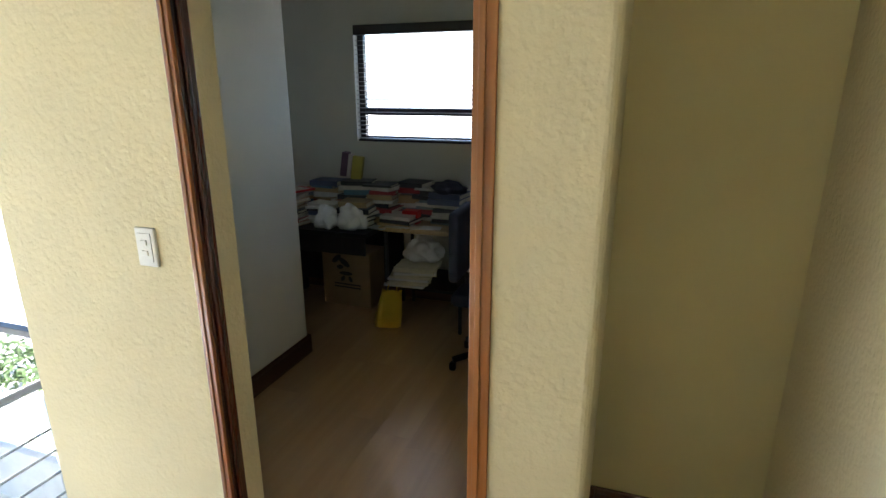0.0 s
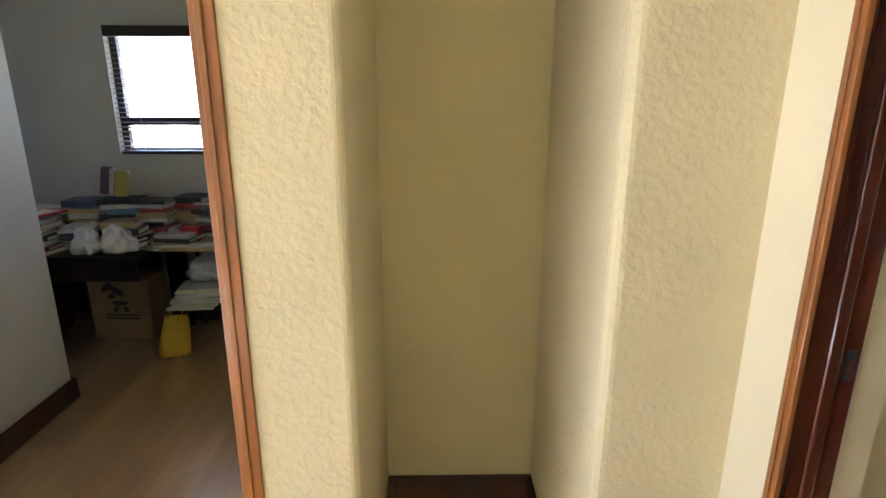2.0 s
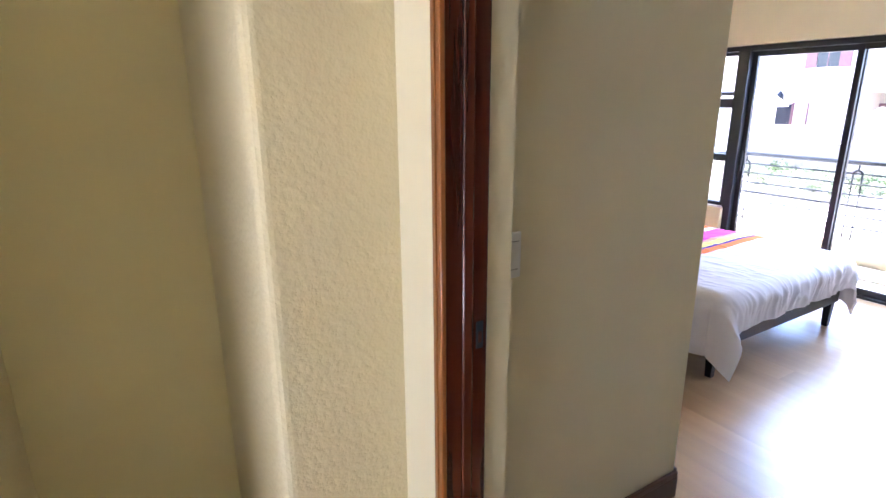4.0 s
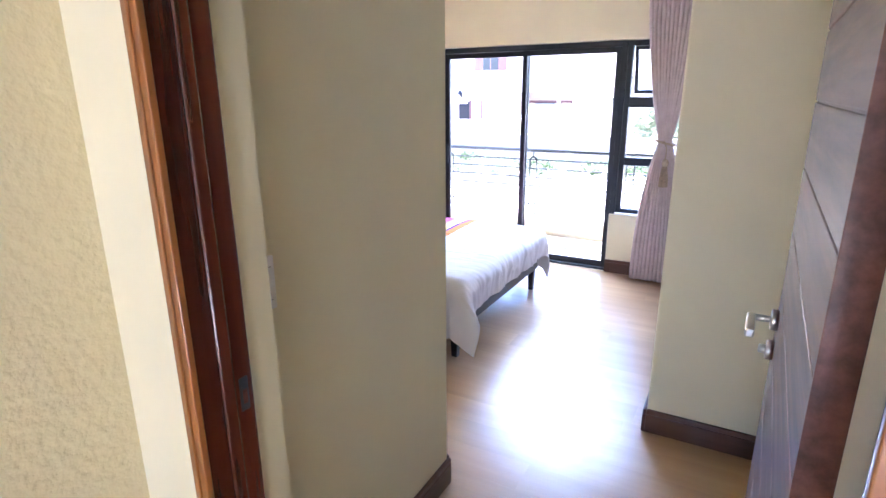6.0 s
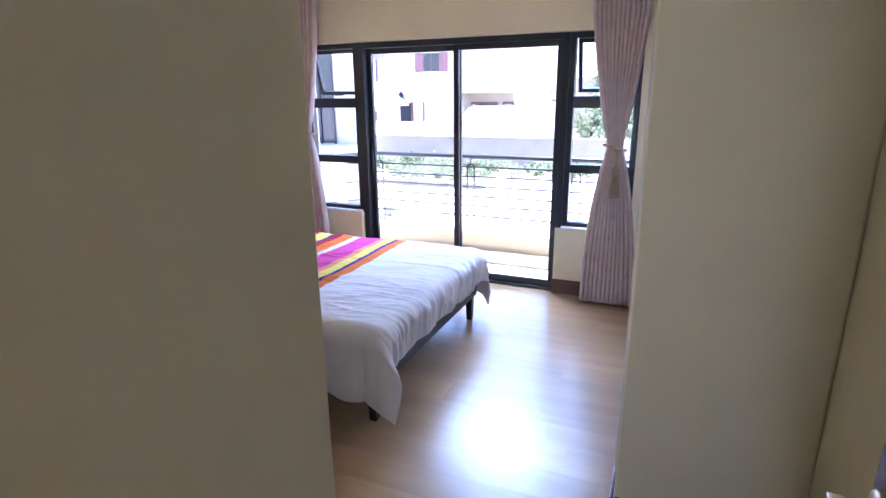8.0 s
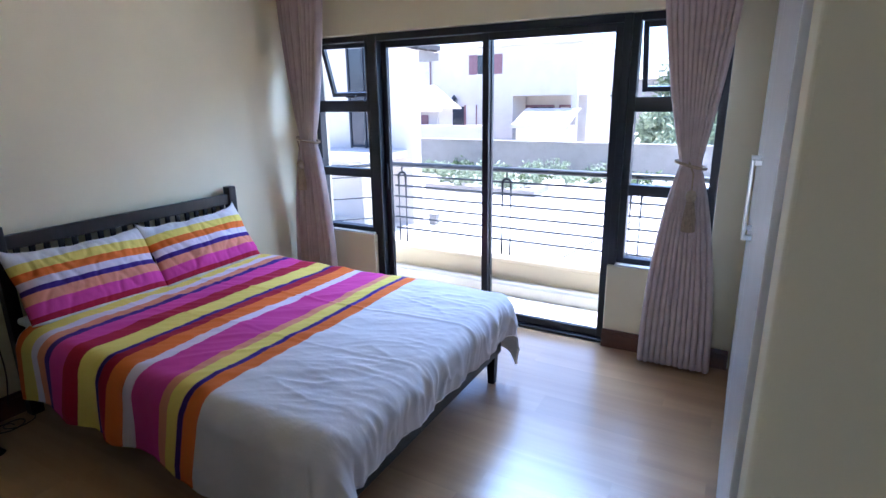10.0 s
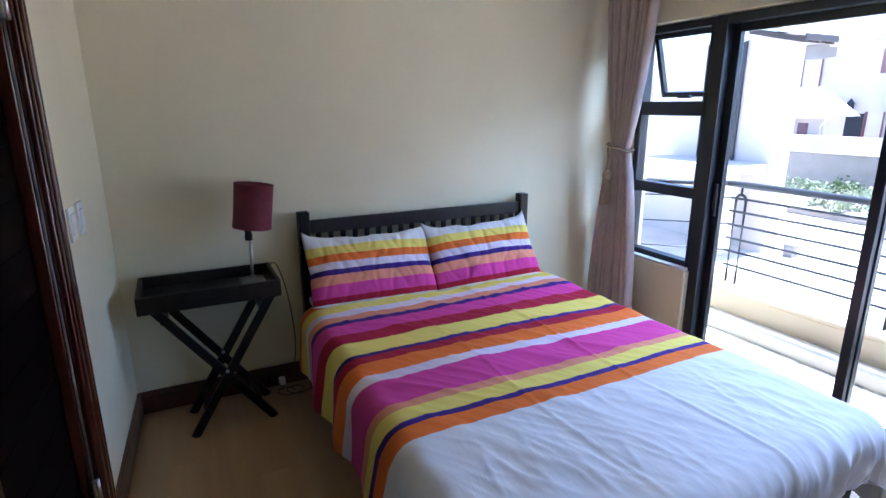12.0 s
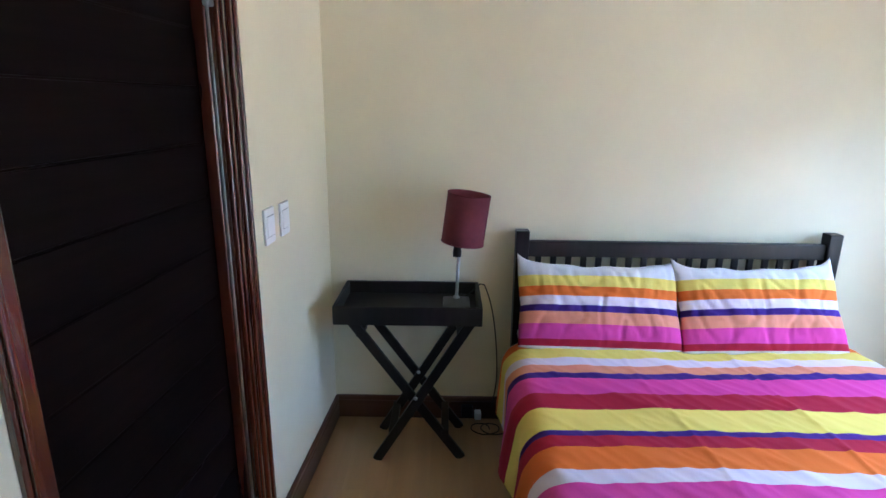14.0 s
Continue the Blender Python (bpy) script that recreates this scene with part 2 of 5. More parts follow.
# hall north wall with the study doorway; niche beside it
wall_x("wall_hall_north", -2.09, -0.459, HALL_N, 1.36, M_HALL, "cream rough-floated plaster wall with a doorway", [(-1.293, -0.459, 0, 2.07)], bevel=0.018)
wall_y("wall_niche_west", HALL_N, 2.07, -0.459, -0.19, M_HALL, "cream rough-floated plaster between doorway and niche", bevel=0.022)
wall_x("wall_niche_back", -0.19, 0.412, 1.96, 2.07, M_NICHE_BOUNCE, "cream plaster back wall of the niche, yellowed for bounced light")
wall_x("wall_niche_east", 0.412, 0.9, HALL_N, 2.07, M_HALL, "cream rough-floated plaster pier with a rounded corner", bevel=0.03)
# hall east wall with the bedroom doorway
wall_y("wall_hall_east", -1.3, 1.19, HALL_E, 0.965, M_SMOOTH, "cream plaster wall with the bedroom doorway", [(0.03, 1.02, 0, 2.07)])
wall_x("wall_hall_south", -4.2, 0.965, -1.45, -1.3, M_SMOOTH, "cream plaster wall of the hall")
# passage into the bedroom
wall_x("wall_passage_north", 0.9, 2.05, 1.2, 1.41, M_SMOOTH, "cream plaster wall of the bedroom passage", bevel=0.012)
wall_x("wall_passage_south", 0.965, 5.42, -0.3, -0.15, M_SMOOTH, "cream plaster wall of the bedroom passage")
wall_y("wall_closet_end", -0.15, 0.485, 2.878, 3.06, M_SMOOTH, "cream plaster nib wall beside the closet", bevel=0.012)
# bedroom
west = wall_y("wall_bedroom_west", 0.04, 2.95, -0.2, 0.0, M_SMOOTH, "cream plaster wall with a dark closed door", [(0.868, 1.79, 0, 2.07)], bevel=0.012)
west.matrix_basis = pose(2.05, 1.2, 0, 0, 0, -3.05)
wall_x("wall_bedroom_north", 1.95, 5.64, BED_N, 4.1, M_SMOOTH, "cream plaster wall behind the bed")
wall_y("wall_bedroom_east", -0.3, BED_N, WIN_IN, 5.64, M_SMOOTH, "cream plaster wall round the balcony door and windows",
       [(0.68, 1.28, 0.57, 2.13), (1.28, 3.16, 0, 2.13), (3.16, 3.76, 0.57, 2.13)], bevel=0.012)
# study
wall_y("wall_study_west", 1.36, 2.81, -2.2, -2.05, M_STUDY, "cream plaster wall of the study", bevel=0.01)
wall_y("wall_study_east", 2.07, 4.1, -0.40, -0.25, M_STUDY, "cream plaster wall of the study")
wall_x("wall_study_north", -4.0, -0.25, 3.97, 4.15, M_STUDY, "cream plaster wall with the study window", [(-2.23, -1.05, 1.27, 2.12)])
wall_y("wall_study_far", 2.66, 3.97, -4.0, -3.85, M_STUDY, "cream plaster wall of the study")
wall_x("wall_study_back", -3.85, -2.2, 2.66, 2.81, M_STUDY, "cream plaster wall of the study")
# floors are slabs; boards lie on them
structure("floor_slab", block(-1.5, 5.64, -1.45, 4.15, -0.25, -0.012), M_SILL, "grey screed under the boards")
structure("floor_slab_bay", block(-4.0, -2.2, 2.66, 4.15, -0.25, -0.012), M_SILL, "grey screed under the boards")
structure("floor_slab_study", block(-2.2, -1.5, 1.36, 4.15, -0.25, -0.012), M_SILL, "grey screed under the boards")
structure("ceiling", block(-2.2, 5.64, -1.45, 4.15, CEIL, CEIL + 0.15), M_CEIL, "unseen cream-yellow ceiling, coloured to warm the bounced light")
structure("ceiling_stair", block(-4.3, -2.2, -1.45, 1.8, CEIL, CEIL + 0.15), M_CEIL, "unseen cream-yellow ceiling, coloured to warm the bounced light")
structure("ceiling_study", block(-4.0, -2.2, 2.66, 4.15, CEIL, CEIL + 0.15), M_CEIL, "unseen cream-yellow ceiling, coloured to warm the bounced light")
# ---- doors, windows, skirtings, closet ----
def door_frame(name, label, depth, width, at, turn):
    """A varnished frame: hall-side architrave strips, jambs with a stop bead, head. Local x along the wall, y into it."""
    e = tagged(thing(name, label, "door frame", at=at, turn=turn), kind="structure")
    w = 0.02
    for side, x0, x1 in (("l", 0, w), ("r", width - w, width)):
        part("jamb", block(x0, x1, 0.006, depth, 0, 2.04, 0.003), M_FRAME, e)
        sx = (x1 - 0.001, x1 + 0.009) if side == "l" else (x0 - 0.009, x0 + 0.001)
        part("stop_bead", block(sx[0], sx[1], depth * 0.42, depth * 0.66, 0, 2.04, 0.006, 3), M_FRAME, e)
        ax = (x0, x0 + 0.034) if side == "l" else (x1 - 0.05, x1 + 0.004)
        part("architrave", block(ax[0], ax[1], -0.008, 0.006, 0, 2.08, 0.003, 3), M_ARCH, e, "lighter orange-brown architrave strip")
        gx = (x0 + 0.006, x0 + 0.02) if side == "l" else (x1 - 0.036, x1 - 0.02)
        part("moulding", block(gx[0], gx[1], -0.013, -0.008, 0, 2.06, 0.002), M_ARCH, e)
    part("head", block(w, width - w, 0.006, depth, 2.01, 2.04, 0.003), M_FRAME, e)
    part("head_architrave", block(0.034, width - 0.05, -0.008, 0.006, 2.04, 2.08, 0.003), M_ARCH, e)
    return e


def plank_door(name, label, w, at, turn, groove=0.152, first=0.138, handle_z=1.142, hinges=True, levers=(1, -1), mat=M_DOOR):
    """A dark leaf of horizontal boards with V joints, hinged at x = 0, with lever, key rose and hinges."""
    e = tagged(thing(name, label, "door", at=at, turn=turn), kind="structure")
    part("edge_strip", block(-0.003, 0.003, -0.0215, 0.0215, 0.006, 2.0, 0.001), mat, e, "brown lipping of the hinge edge")
    part("core", block(0.004, w - 0.004, -0.017, 0.017, 0.006, 2.0), mat, e)
    z = 0.006
    while z < 1.99:
        z1 = min(z + (first if z < 0.01 else groove), 2.0)
        part("board", block(0, w, -0.021, 0.021, z + 0.002, z1 - 0.002, 0.003, 2), mat, e)
        z = z1
    for s in levers:
        h = part("handle", beam((w - 0.07, s * 0.08, handle_z), (w - 0.19, s * 0.08, handle_z), 0.02, 0.022, 0.005), M_STEEL, e, "brushed steel lever handle")
        b = lathe([(0.008, 0), (0.008, 0.07)], 16)
        bmesh.ops.transform(b, verts=b.verts, matrix=pose(w - 0.07, s * 0.018, handle_z, -90 * s))
        part("spindle", b, M_STEEL, h, smooth=True)
        for name2, zz, r in (("rose", handle_z, 0.026), ("key_rose", handle_z - 0.081, 0.025)):
            b = lathe([(r, 0), (r, 0.014), (r * 0.92, 0.017), (r * 0.35, 0.018)], 24)
            bmesh.ops.transform(b, verts=b.verts, matrix=pose(w - 0.07, s * 0.0205, zz, -90 * s))
            part(name2, b, M_STEEL, e, "brushed steel rose", True)
        b = lathe([(0.011, 0), (0.011, 0.022), (0.009, 0.024)], 16)
        bmesh.ops.transform(b, verts=b.verts, matrix=pose(w - 0.07, s * 0.03, handle_z - 0.081, -90 * s))
        part("key_barrel", b, M_STEEL, e, "brushed steel turn knob", True)
    if hinges:
        for z in (0.3, 1.72):
            part("hinge", tube([(-0.006, 0.026, z - 0.05), (-0.006, 0.026, z + 0.05)], 0.008), M_STEEL, e, "brushed steel hinge", True)
    return e


door_frame("door_frame_study", "varnished red-brown wooden frame of the open study doorway", 0.08, 0.872, (-1.312, HALL_N, 0), 0)
door_frame("door_frame_bedroom", "varnished red-brown wooden frame of the bedroom doorway", 0.13, 0.99, (HALL_E, 1.02, 0), -90)
strike = thing("strike_plate", "worn steel strike plate let into the door jamb", "strike plate", at=(0.857, 0.999, 1.13))
part("plate", block(-0.01, 0.01, -0.0015, 0.001, -0.035, 0.035, 0.0006), M_ALU, strike)
part("keep", block(-0.005, 0.005, -0.003, -0.0015, -0.02, 0.01, 0.0005), M_DOOR, strike, "dark latch hole")
plank_door("door_bedroom", "open dark brown door of grooved horizontal boards", 0.85, (0.932, 0.085, 0), -1.5, hinges=False)

wm = west.matrix_basis
frame_w = tagged(thing("door_frame_bathroom", "varnished dark red-brown frame round the closed door", "door frame"), kind="structure")
frame_w.matrix_basis = wm
for a, b, s in ((0.868, 0.9, 1), (1.695, 1.79, -1)):
    part("jamb", block(-0.16, -0.004, a, b, 0, 2.04, 0.003), M_FRAME, frame_w)
    part("architrave", block(-0.004, 0.014, a - 0.004, b + 0.02 if s > 0 else b + 0.012, 0, 2.09, 0.006, 3), M_FRAME, frame_w)
    part("moulding", block(0.014, 0.022, a + 0.004, a + 0.018, 0, 2.06, 0.003), M_FRAME, frame_w)
    part("bead", block(-0.06, -0.02, b - 0.001 if s > 0 else a - 0.014, b + 0.014 if s > 0 else a + 0.001, 0, 2.01, 0.006, 3), M_FRAME, frame_w)
for y0, y1, h in ((1.733, 1.752, 0.027), (1.780, 1.799, 0.023)):
    part("moulding", block(0.013, h, y0, y1, 0, 2.06, 0.006, 4), M_FRAME, frame_w, "rounded varnished moulding")
# steel sliver put in for the bright reflection down the hinge-side edge
part("edge_glint", block(-0.019, -0.012, 1.686, 1.6945, 0.01, 2.0, 0.002), M_STEEL, frame_w, "thin pale strip standing in for the glint along the hinge edge")
part("head", block(-0.16, -0.004, 0.9, 1.695, 2.01, 2.04, 0.003), M_FRAME, frame_w)
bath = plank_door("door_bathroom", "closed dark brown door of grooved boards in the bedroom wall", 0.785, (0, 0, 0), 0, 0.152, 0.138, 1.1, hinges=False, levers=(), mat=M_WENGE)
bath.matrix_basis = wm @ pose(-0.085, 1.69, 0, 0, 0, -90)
for z in (0.27, 1.92):
    hg = part("hinge", block(-0.02, -0.006, 1.672, 1.692, z - 0.05, z + 0.05, 0.004), M_STEEL, frame_w, "brushed steel hinge leaf")
    part("knuckle", tube([(-0.004, 1.69, z - 0.05), (-0.004, 1.69, z + 0.05)], 0.008), M_STEEL, hg, "", True)


def skirting(name, x0, x1, y0, y1, m=None):
    """A skirting board with a rounded top and a bead, along x or y."""
    ax = (x1 - x0) > (y1 - y0)
    e = tagged(thing(name, "dark red-brown wooden skirting board with a beaded top", "skirting"), kind="structure")
    if m:
        e.matrix_basis = m
    mat = M_SKIRT_X if ax else M_SKIRT_Y
    part("board", block(x0, x1, y0, y1, 0.001, 0.1, 0.002), mat, e)
    part("bead", block(x0, x1, y0, y1, 0.1, 0.128, 0.006, 3), mat, e)
    return e


T = 0.018
skirting("baseboard_niche_back", -0.19, 0.412, 1.96 - T, 1.96)
skirting("baseboard_niche_west", -0.19, -0.19 + T, 1.215, 1.96 - T)
skirting("baseboard_niche_east", 0.412 - T, 0.412, 1.225, 1.96 - T)
skirting("baseboard_study_west", -2.05, -2.05 + T, 1.36, 2.81)
skirting("baseboard_study_end", -2.2, -2.05 + T, 2.81, 2.81 + T)
skirting("baseboard_passage_north", 0.99, 2.05, 1.2 - T, 1.2)
skirting("baseboard_nib", 2.878 - T, 2.878, -0.13, 0.485)
skirting("baseboard_nib_end", 2.878 - T, 3.058, 0.485, 0.485 + T)
skirting("baseboard_passage_south", 1.0, 2.86, -0.15, -0.15 + T)
skirting("baseboard_bedroom_north", 2.2, WIN_IN, BED_N - T, BED_N)
skirting("baseboard_bedroom_west_a", 0.0, T, 0.0, 0.835, wm)
skirting("baseboard_bedroom_west_b", 0.0, T, 1.803, 2.72, wm)
skirting("baseboard_window_south", WIN_IN - T, WIN_IN, 0.51, 1.28)
skirting("baseboard_window_north", WIN_IN - T, WIN_IN, 3.16, BED_N - T)
skirting("baseboard_study_north", -3.85, -0.4, 3.97 - T, 3.97)
skirting("baseboard_study_east", -0.4 - T, -0.4, 1.4, 3.95)


def pane(parent, y0, y1, z0, z1, x=WIN_X):
    p = part("pane", block(x - 0.003, x + 0.003, y0, y1, z0, z1), M_GLASS, parent)
    p.visible_shadow = False
    return p


def rect_frame(y0, y1, z0, z1, w, x=WIN_X, d=0.06):
    bm = block(x - d / 2, x + d / 2, y0, y0 + w, z0, z1, 0.003)
    block(x - d / 2, x + d / 2, y1 - w, y1, z0, z1, 0.003, bm=bm)
    block(x - d / 2 + 0.001, x + d / 2 - 0.001, y0 + w, y1 - w, z0, z0 + w, 0.003, bm=bm)
    block(x - d / 2 + 0.001, x + d / 2 - 0.001, y0 + w, y1 - w, z1 - w, z1, 0.003, bm=bm)
    return bm


def side_window(name, y0, y1):
    """Three lights above one another in charcoal aluminium; the top one hangs open."""
    e = tagged(thing(name, "charcoal aluminium window of three lights, top one ajar", "window"), kind="structure")
    part("window_frame", rect_frame(y0, y1, 0.575, 2.125, 0.045, d=0.075), M_ALU, e)
    part("transom", block(WIN_X - 0.037, WIN_X + 0.037, y0 + 0.045, y1 - 0.045, 1.555, 1.645, 0.004), M_ALU, e)
    part("transom", block(WIN_X - 0.037, WIN_X + 0.037, y0 + 0.045, y1 - 0.045, 1.035, 1.105, 0.004), M_ALU, e)
    for z0, z1 in ((0.62, 1.035), (1.105, 1.555)):
        pane(e, y0 + 0.045, y1 - 0.045, z0, z1)
    bm = rect_frame(y0 + 0.05, y1 - 0.05, -0.42, 0.0, 0.032, x=0.0, d=0.035)
    sash = part("sash", bm, M_ALU, e, "top-hung sash pushed open")
    sash.matrix_basis = pose(WIN_X + 0.03, 0, 2.08, 0, -17, 0)
    p = part("pane", block(-0.003, 0.003, y0 + 0.08, y1 - 0.08, -0.39, -0.03), M_GLASS, sash)
    p.visible_shadow = False
    part("stay", beam((WIN_X + 0.03, y0 + 0.06, 1.66), (WIN_X + 0.13, y0 + 0.06, 1.70), 0.012, 0.006, 0.001), M_ALU, e)
    part("catch", block(WIN_X + 0.07, WIN_X + 0.095, (y0 + y1) / 2 - 0.05, (y0 + y1) / 2 + 0.05, 1.665, 1.685, 0.004), M_ALU, e)
    part("window_sill", block(5.425, WIN_X - 0.04, y0, y1, 0.571, 0.586, 0.004), M_SILL, e, "white painted inner sill")
    return e


side_window("window_north", 3.175, 3.755)
side_window("window_south", 0.685, 1.235)

bd = tagged(thing("door_balcony", "charcoal aluminium sliding glass door to the balcony", "sliding door"), kind="structure")
part("door_frame", block(WIN_X - 0.06, WIN_X + 0.06, 3.095, 3.175, 0.0, 2.125, 0.004), M_ALU, bd)
part("door_frame", block(WIN_X - 0.06, WIN_X + 0.06, 1.235, 1.285, 0.0, 2.125, 0.004), M_ALU, bd)
part("head", block(WIN_X - 0.06, WIN_X + 0.06, 1.285, 3.095, 2.075, 2.125, 0.004), M_ALU, bd)
part("track", block(WIN_X - 0.07, WIN_X + 0.07, 1.285, 3.095, 0.0, 0.022, 0.003), M_ALU, bd)
for k in (-0.03, 0.03):
    part("track_rib", block(WIN_X + k - 0.004, WIN_X + k + 0.004, 1.285, 3.095, 0.022, 0.032, 0.001), M_ALU, bd)
for dx, y0, y1 in ((0.02, 2.165, 3.095), (-0.022, 1.285, 2.22)):
    lf = part("panel", rect_frame(y0, y1, 0.032, 2.075, 0.048, x=WIN_X + dx, d=0.036), M_ALU, bd)
    pane(lf, y0 + 0.048, y1 - 0.048, 0.08, 2.027, WIN_X + dx)
part("pull_handle", block(WIN_X - 0.018, WIN_X + 0.0, 3.06, 3.085, 0.95, 1.15, 0.004), M_ALU, bd)

# closet along the south side
for x0, x1, hx in ((3.06, 4.27, 4.19), (4.27, 5.415, 4.37)):
    c = thing("closet_unit", "white lacquered built-in closet with a steel bar handle", "closet", "bedroom closets")
    part("body", block(x0, x1, -0.148, 0.478, 0.08, 2.45), M_CUPBOARD, c)
    part("plinth", block(x0, x1, -0.148, 0.44, 0.0, 0.08), M_CUPBOARD, c)
    d = part("door", block(x0 + 0.003, x1 - 0.003, 0.479, 0.5, 0.085, 2.44, 0.004), M_CUPBOARD, c)
    hb_ = block(hx - 0.01, hx + 0.01, 0.524, 0.536, 1.12, 1.42, 0.002)
    for z in (1.12, 1.4):
        block(hx - 0.01, hx + 0.01, 0.5005, 0.525, z, z + 0.02, 0.002, bm=hb_)
    part("handle", hb_, M_STEEL, d, "flat brushed steel bar handle")
structure("bulkhead", block(3.06, 5.42, -0.15, 0.49, 2.455, CEIL), M_SMOOTH, "cream plaster above the closets")


def switch_plate(name, label, m, rockers=2, w=0.072, h=0.118):
    e = thing(name, label, "light switch", "light switches")
    e.matrix_basis = m
    part("plate", block(-w / 2, w / 2, -0.011, 0.0, -h / 2, h / 2, 0.004, 3), M_PLASTIC, e)
    if rockers == 0:
        part("rocker", block(-w / 2 + 0.01, w / 2 - 0.01, -0.0145, -0.0112, -h / 2 + 0.028, h / 2 - 0.028, 0.0012), M_PLASTIC, e, "wide flat rocker")
        for z in (-h / 2 + 0.0265, h / 2 - 0.0265):
            part("seam", block(-w / 2 + 0.012, w / 2 - 0.012, -0.0118, -0.0112, z - 0.0008, z + 0.0008), M_BLACKWOOD, e, "thin dark seam")
        return e
    part("insert", block(-w / 2 + 0.012, w / 2 - 0.012, -0.014, -0.011, -h / 2 + 0.016, h / 2 - 0.016, 0.001), M_PLASTIC, e)
    for k in range(rockers):
        z = 0.016 - k * 0.032 if rockers > 1 else 0
        part("rocker", block(-0.011, 0.011, -0.019, -0.014, z - 0.008, z + 0.008, 0.002), M_PLASTIC, e)
    return e


switch_plate("light_switch", "white plastic double light switch on cream plaster", pose(-1.469, HALL_N, 1.222))
switch_plate("light_switch", "white plastic light switch with one wide rocker", pose(1.096, 1.2, 1.24), 0, 0.088, 0.137)
switch_plate("light_switch", "white plastic light switch beside the dark door", wm @ pose(0, 1.955, 1.213, 0, 0, 90), 0, 0.085, 0.125)
switch_plate("light_switch", "white plastic blank plate beside the light switch", wm @ pose(0, 2.105, 1.209, 0, 0, 90), 0, 0.085, 0.122)

# stair well beside the hall: lower landing, glazed sides, balustrade
structure("floor_landing", block(-4.2, -1.5, -1.3, 1.8, -0.8, -0.65), M_SILL, "pale landing of the stairs")
structure("wall_stair_edge", block(-1.52, -1.5, -1.3, 1.19, -0.65, -0.012), M_SMOOTH, "cream plaster edge of the stair well")
wall_y("wall_stair_west", -1.3, 1.8, -4.3, -4.2, M_SMOOTH, "cream plaster wall round the stair window", [(0.1, 1.3, 0.05, 2.5)])
for nm, m_ in (("window_stair_west", pose(-4.25, 1.3, 0, 0, 0, -90)), ("window_stair_north", pose(-4.2, 1.75, 0))):
    e = tagged(thing(nm, "tall grey aluminium stair window with a transom", "window"), kind="structure")
    e.matrix_basis = m_
    ln = 1.2 if nm.endswith("west") else 2.1
    part("transom", block(0, ln, -0.025, 0.025, 0.45, 0.49, 0.004), M_RAIL, e)
    part("head", block(0, ln, -0.025, 0.025, 2.5, 2.7, 0.004), M_RAIL, e)
    part("sill", block(0, ln, -0.025, 0.025, -0.65, -0.3, 0.004), M_SILL, e)
    for z0, z1 in ((-0.3, 0.45), (0.49, 2.5)):
        part("pane", block(0, ln, -0.003, 0.003, z0, z1), M_GLASS, e).visible_shadow = False
bal = thing("stair_balustrade", "brushed steel stair balustrade with horizontal bars", "balustrade")
bal.matrix_basis = pose(-2.66, 1.56, -0.65)
for y in (0.0, -1.0, -2.0):
    part("post", tube([(0, y, 0), (0, y, 0.93)], 0.02, 14), M_STEEL, bal, "", True)
    part("bracket", tube([(0, y, 0.93), (0, y, 0.99)], 0.006), M_STEEL, bal, "", True)
b = lathe([(0.002, -0.026), (0.02, -0.02), (0.026, 0), (0.02, 0.02), (0.002, 0.026)], 16)
bmesh.ops.translate(b, verts=b.verts, vec=(0, 0.01, 1.0))
part("ball", b, M_STEEL, bal, "", True)
part("handrail", tube([(0, 0, 1.0), (0, -2.05, 1.0)], 0.02, 12), M_STEEL, bal, "", True)
for z in (0.28, 0.4, 0.52, 0.64, 0.76):
    part("bar", tube([(0, 0, z), (0, -2.05, z)], 0.007), M_STEEL, bal, "", True)
# ---- bedroom things ----
BX0, BX1, BY0, BY1, BTOP = 3.09, 4.66, 1.69, 3.88, 0.56
bed = thing("bed", "black-stained wooden double bed with a slatted headboard", "bed")
for x0 in (3.10, 4.567):
    part("headboard_post", block(x0, x0 + 0.062, 3.815, 3.878, 0, 1.052, 0.004), M_BLACKWOOD, bed)
hb = part("headboard_rail", block(3.162, 4.567, 3.83, 3.866, 0.925, 1.0, 0.004), M_BLACKWOOD, bed)
part("headboard_rail", block(3.162, 4.567, 3.83, 3.866, 0.42, 0.52, 0.004), M_BLACKWOOD, bed)
n_sl = 19
for k in range(n_sl):
    x = 3.162 + 0.05 + k * (1.405 - 0.1) / (n_sl - 1)
    part("slat", block(x - 0.014, x + 0.014, 3.84, 3.856, 0.52, 0.925, 0.002), M_BLACKWOOD, bed)
for x0 in (3.10, 4.6):
    part("side_rail", block(x0, x0 + 0.03, 1.72, 3.82, 0.2, 0.34, 0.004), M_BLACKWOOD, bed)
part("foot_rail", block(3.10, 4.63, 1.69, 1.725, 0.2, 0.335, 0.004), M_BLACKWOOD, bed)
for x in (3.147, 4.60):
    b = block(-0.032, 0.032, -0.032, 0.032, 0, 0.33, 0.003)
    for v in b.verts:
        if v.co.z < 0.1:
            v.co.x *= 0.62
            v.co.y *= 0.62
    bmesh.ops.translate(b, verts=b.verts, vec=(x, 1.735, 0))
    part("leg", b, M_BLACKWOOD, bed)
for k in range(9):
    y = 1.85 + k * 0.235
    part("bed_slat", block(3.13, 4.6, y - 0.04, y + 0.04, 0.30, 0.318, 0.002), M_BLACKWOOD, bed)
tagged(link("mattress", block(3.13, 4.6, 1.73, 3.81, 0.319, 0.53, 0.05, 4), M_MATTRESS, None, "", True), "thick pale mattress on the black wooden bed", "mattress")

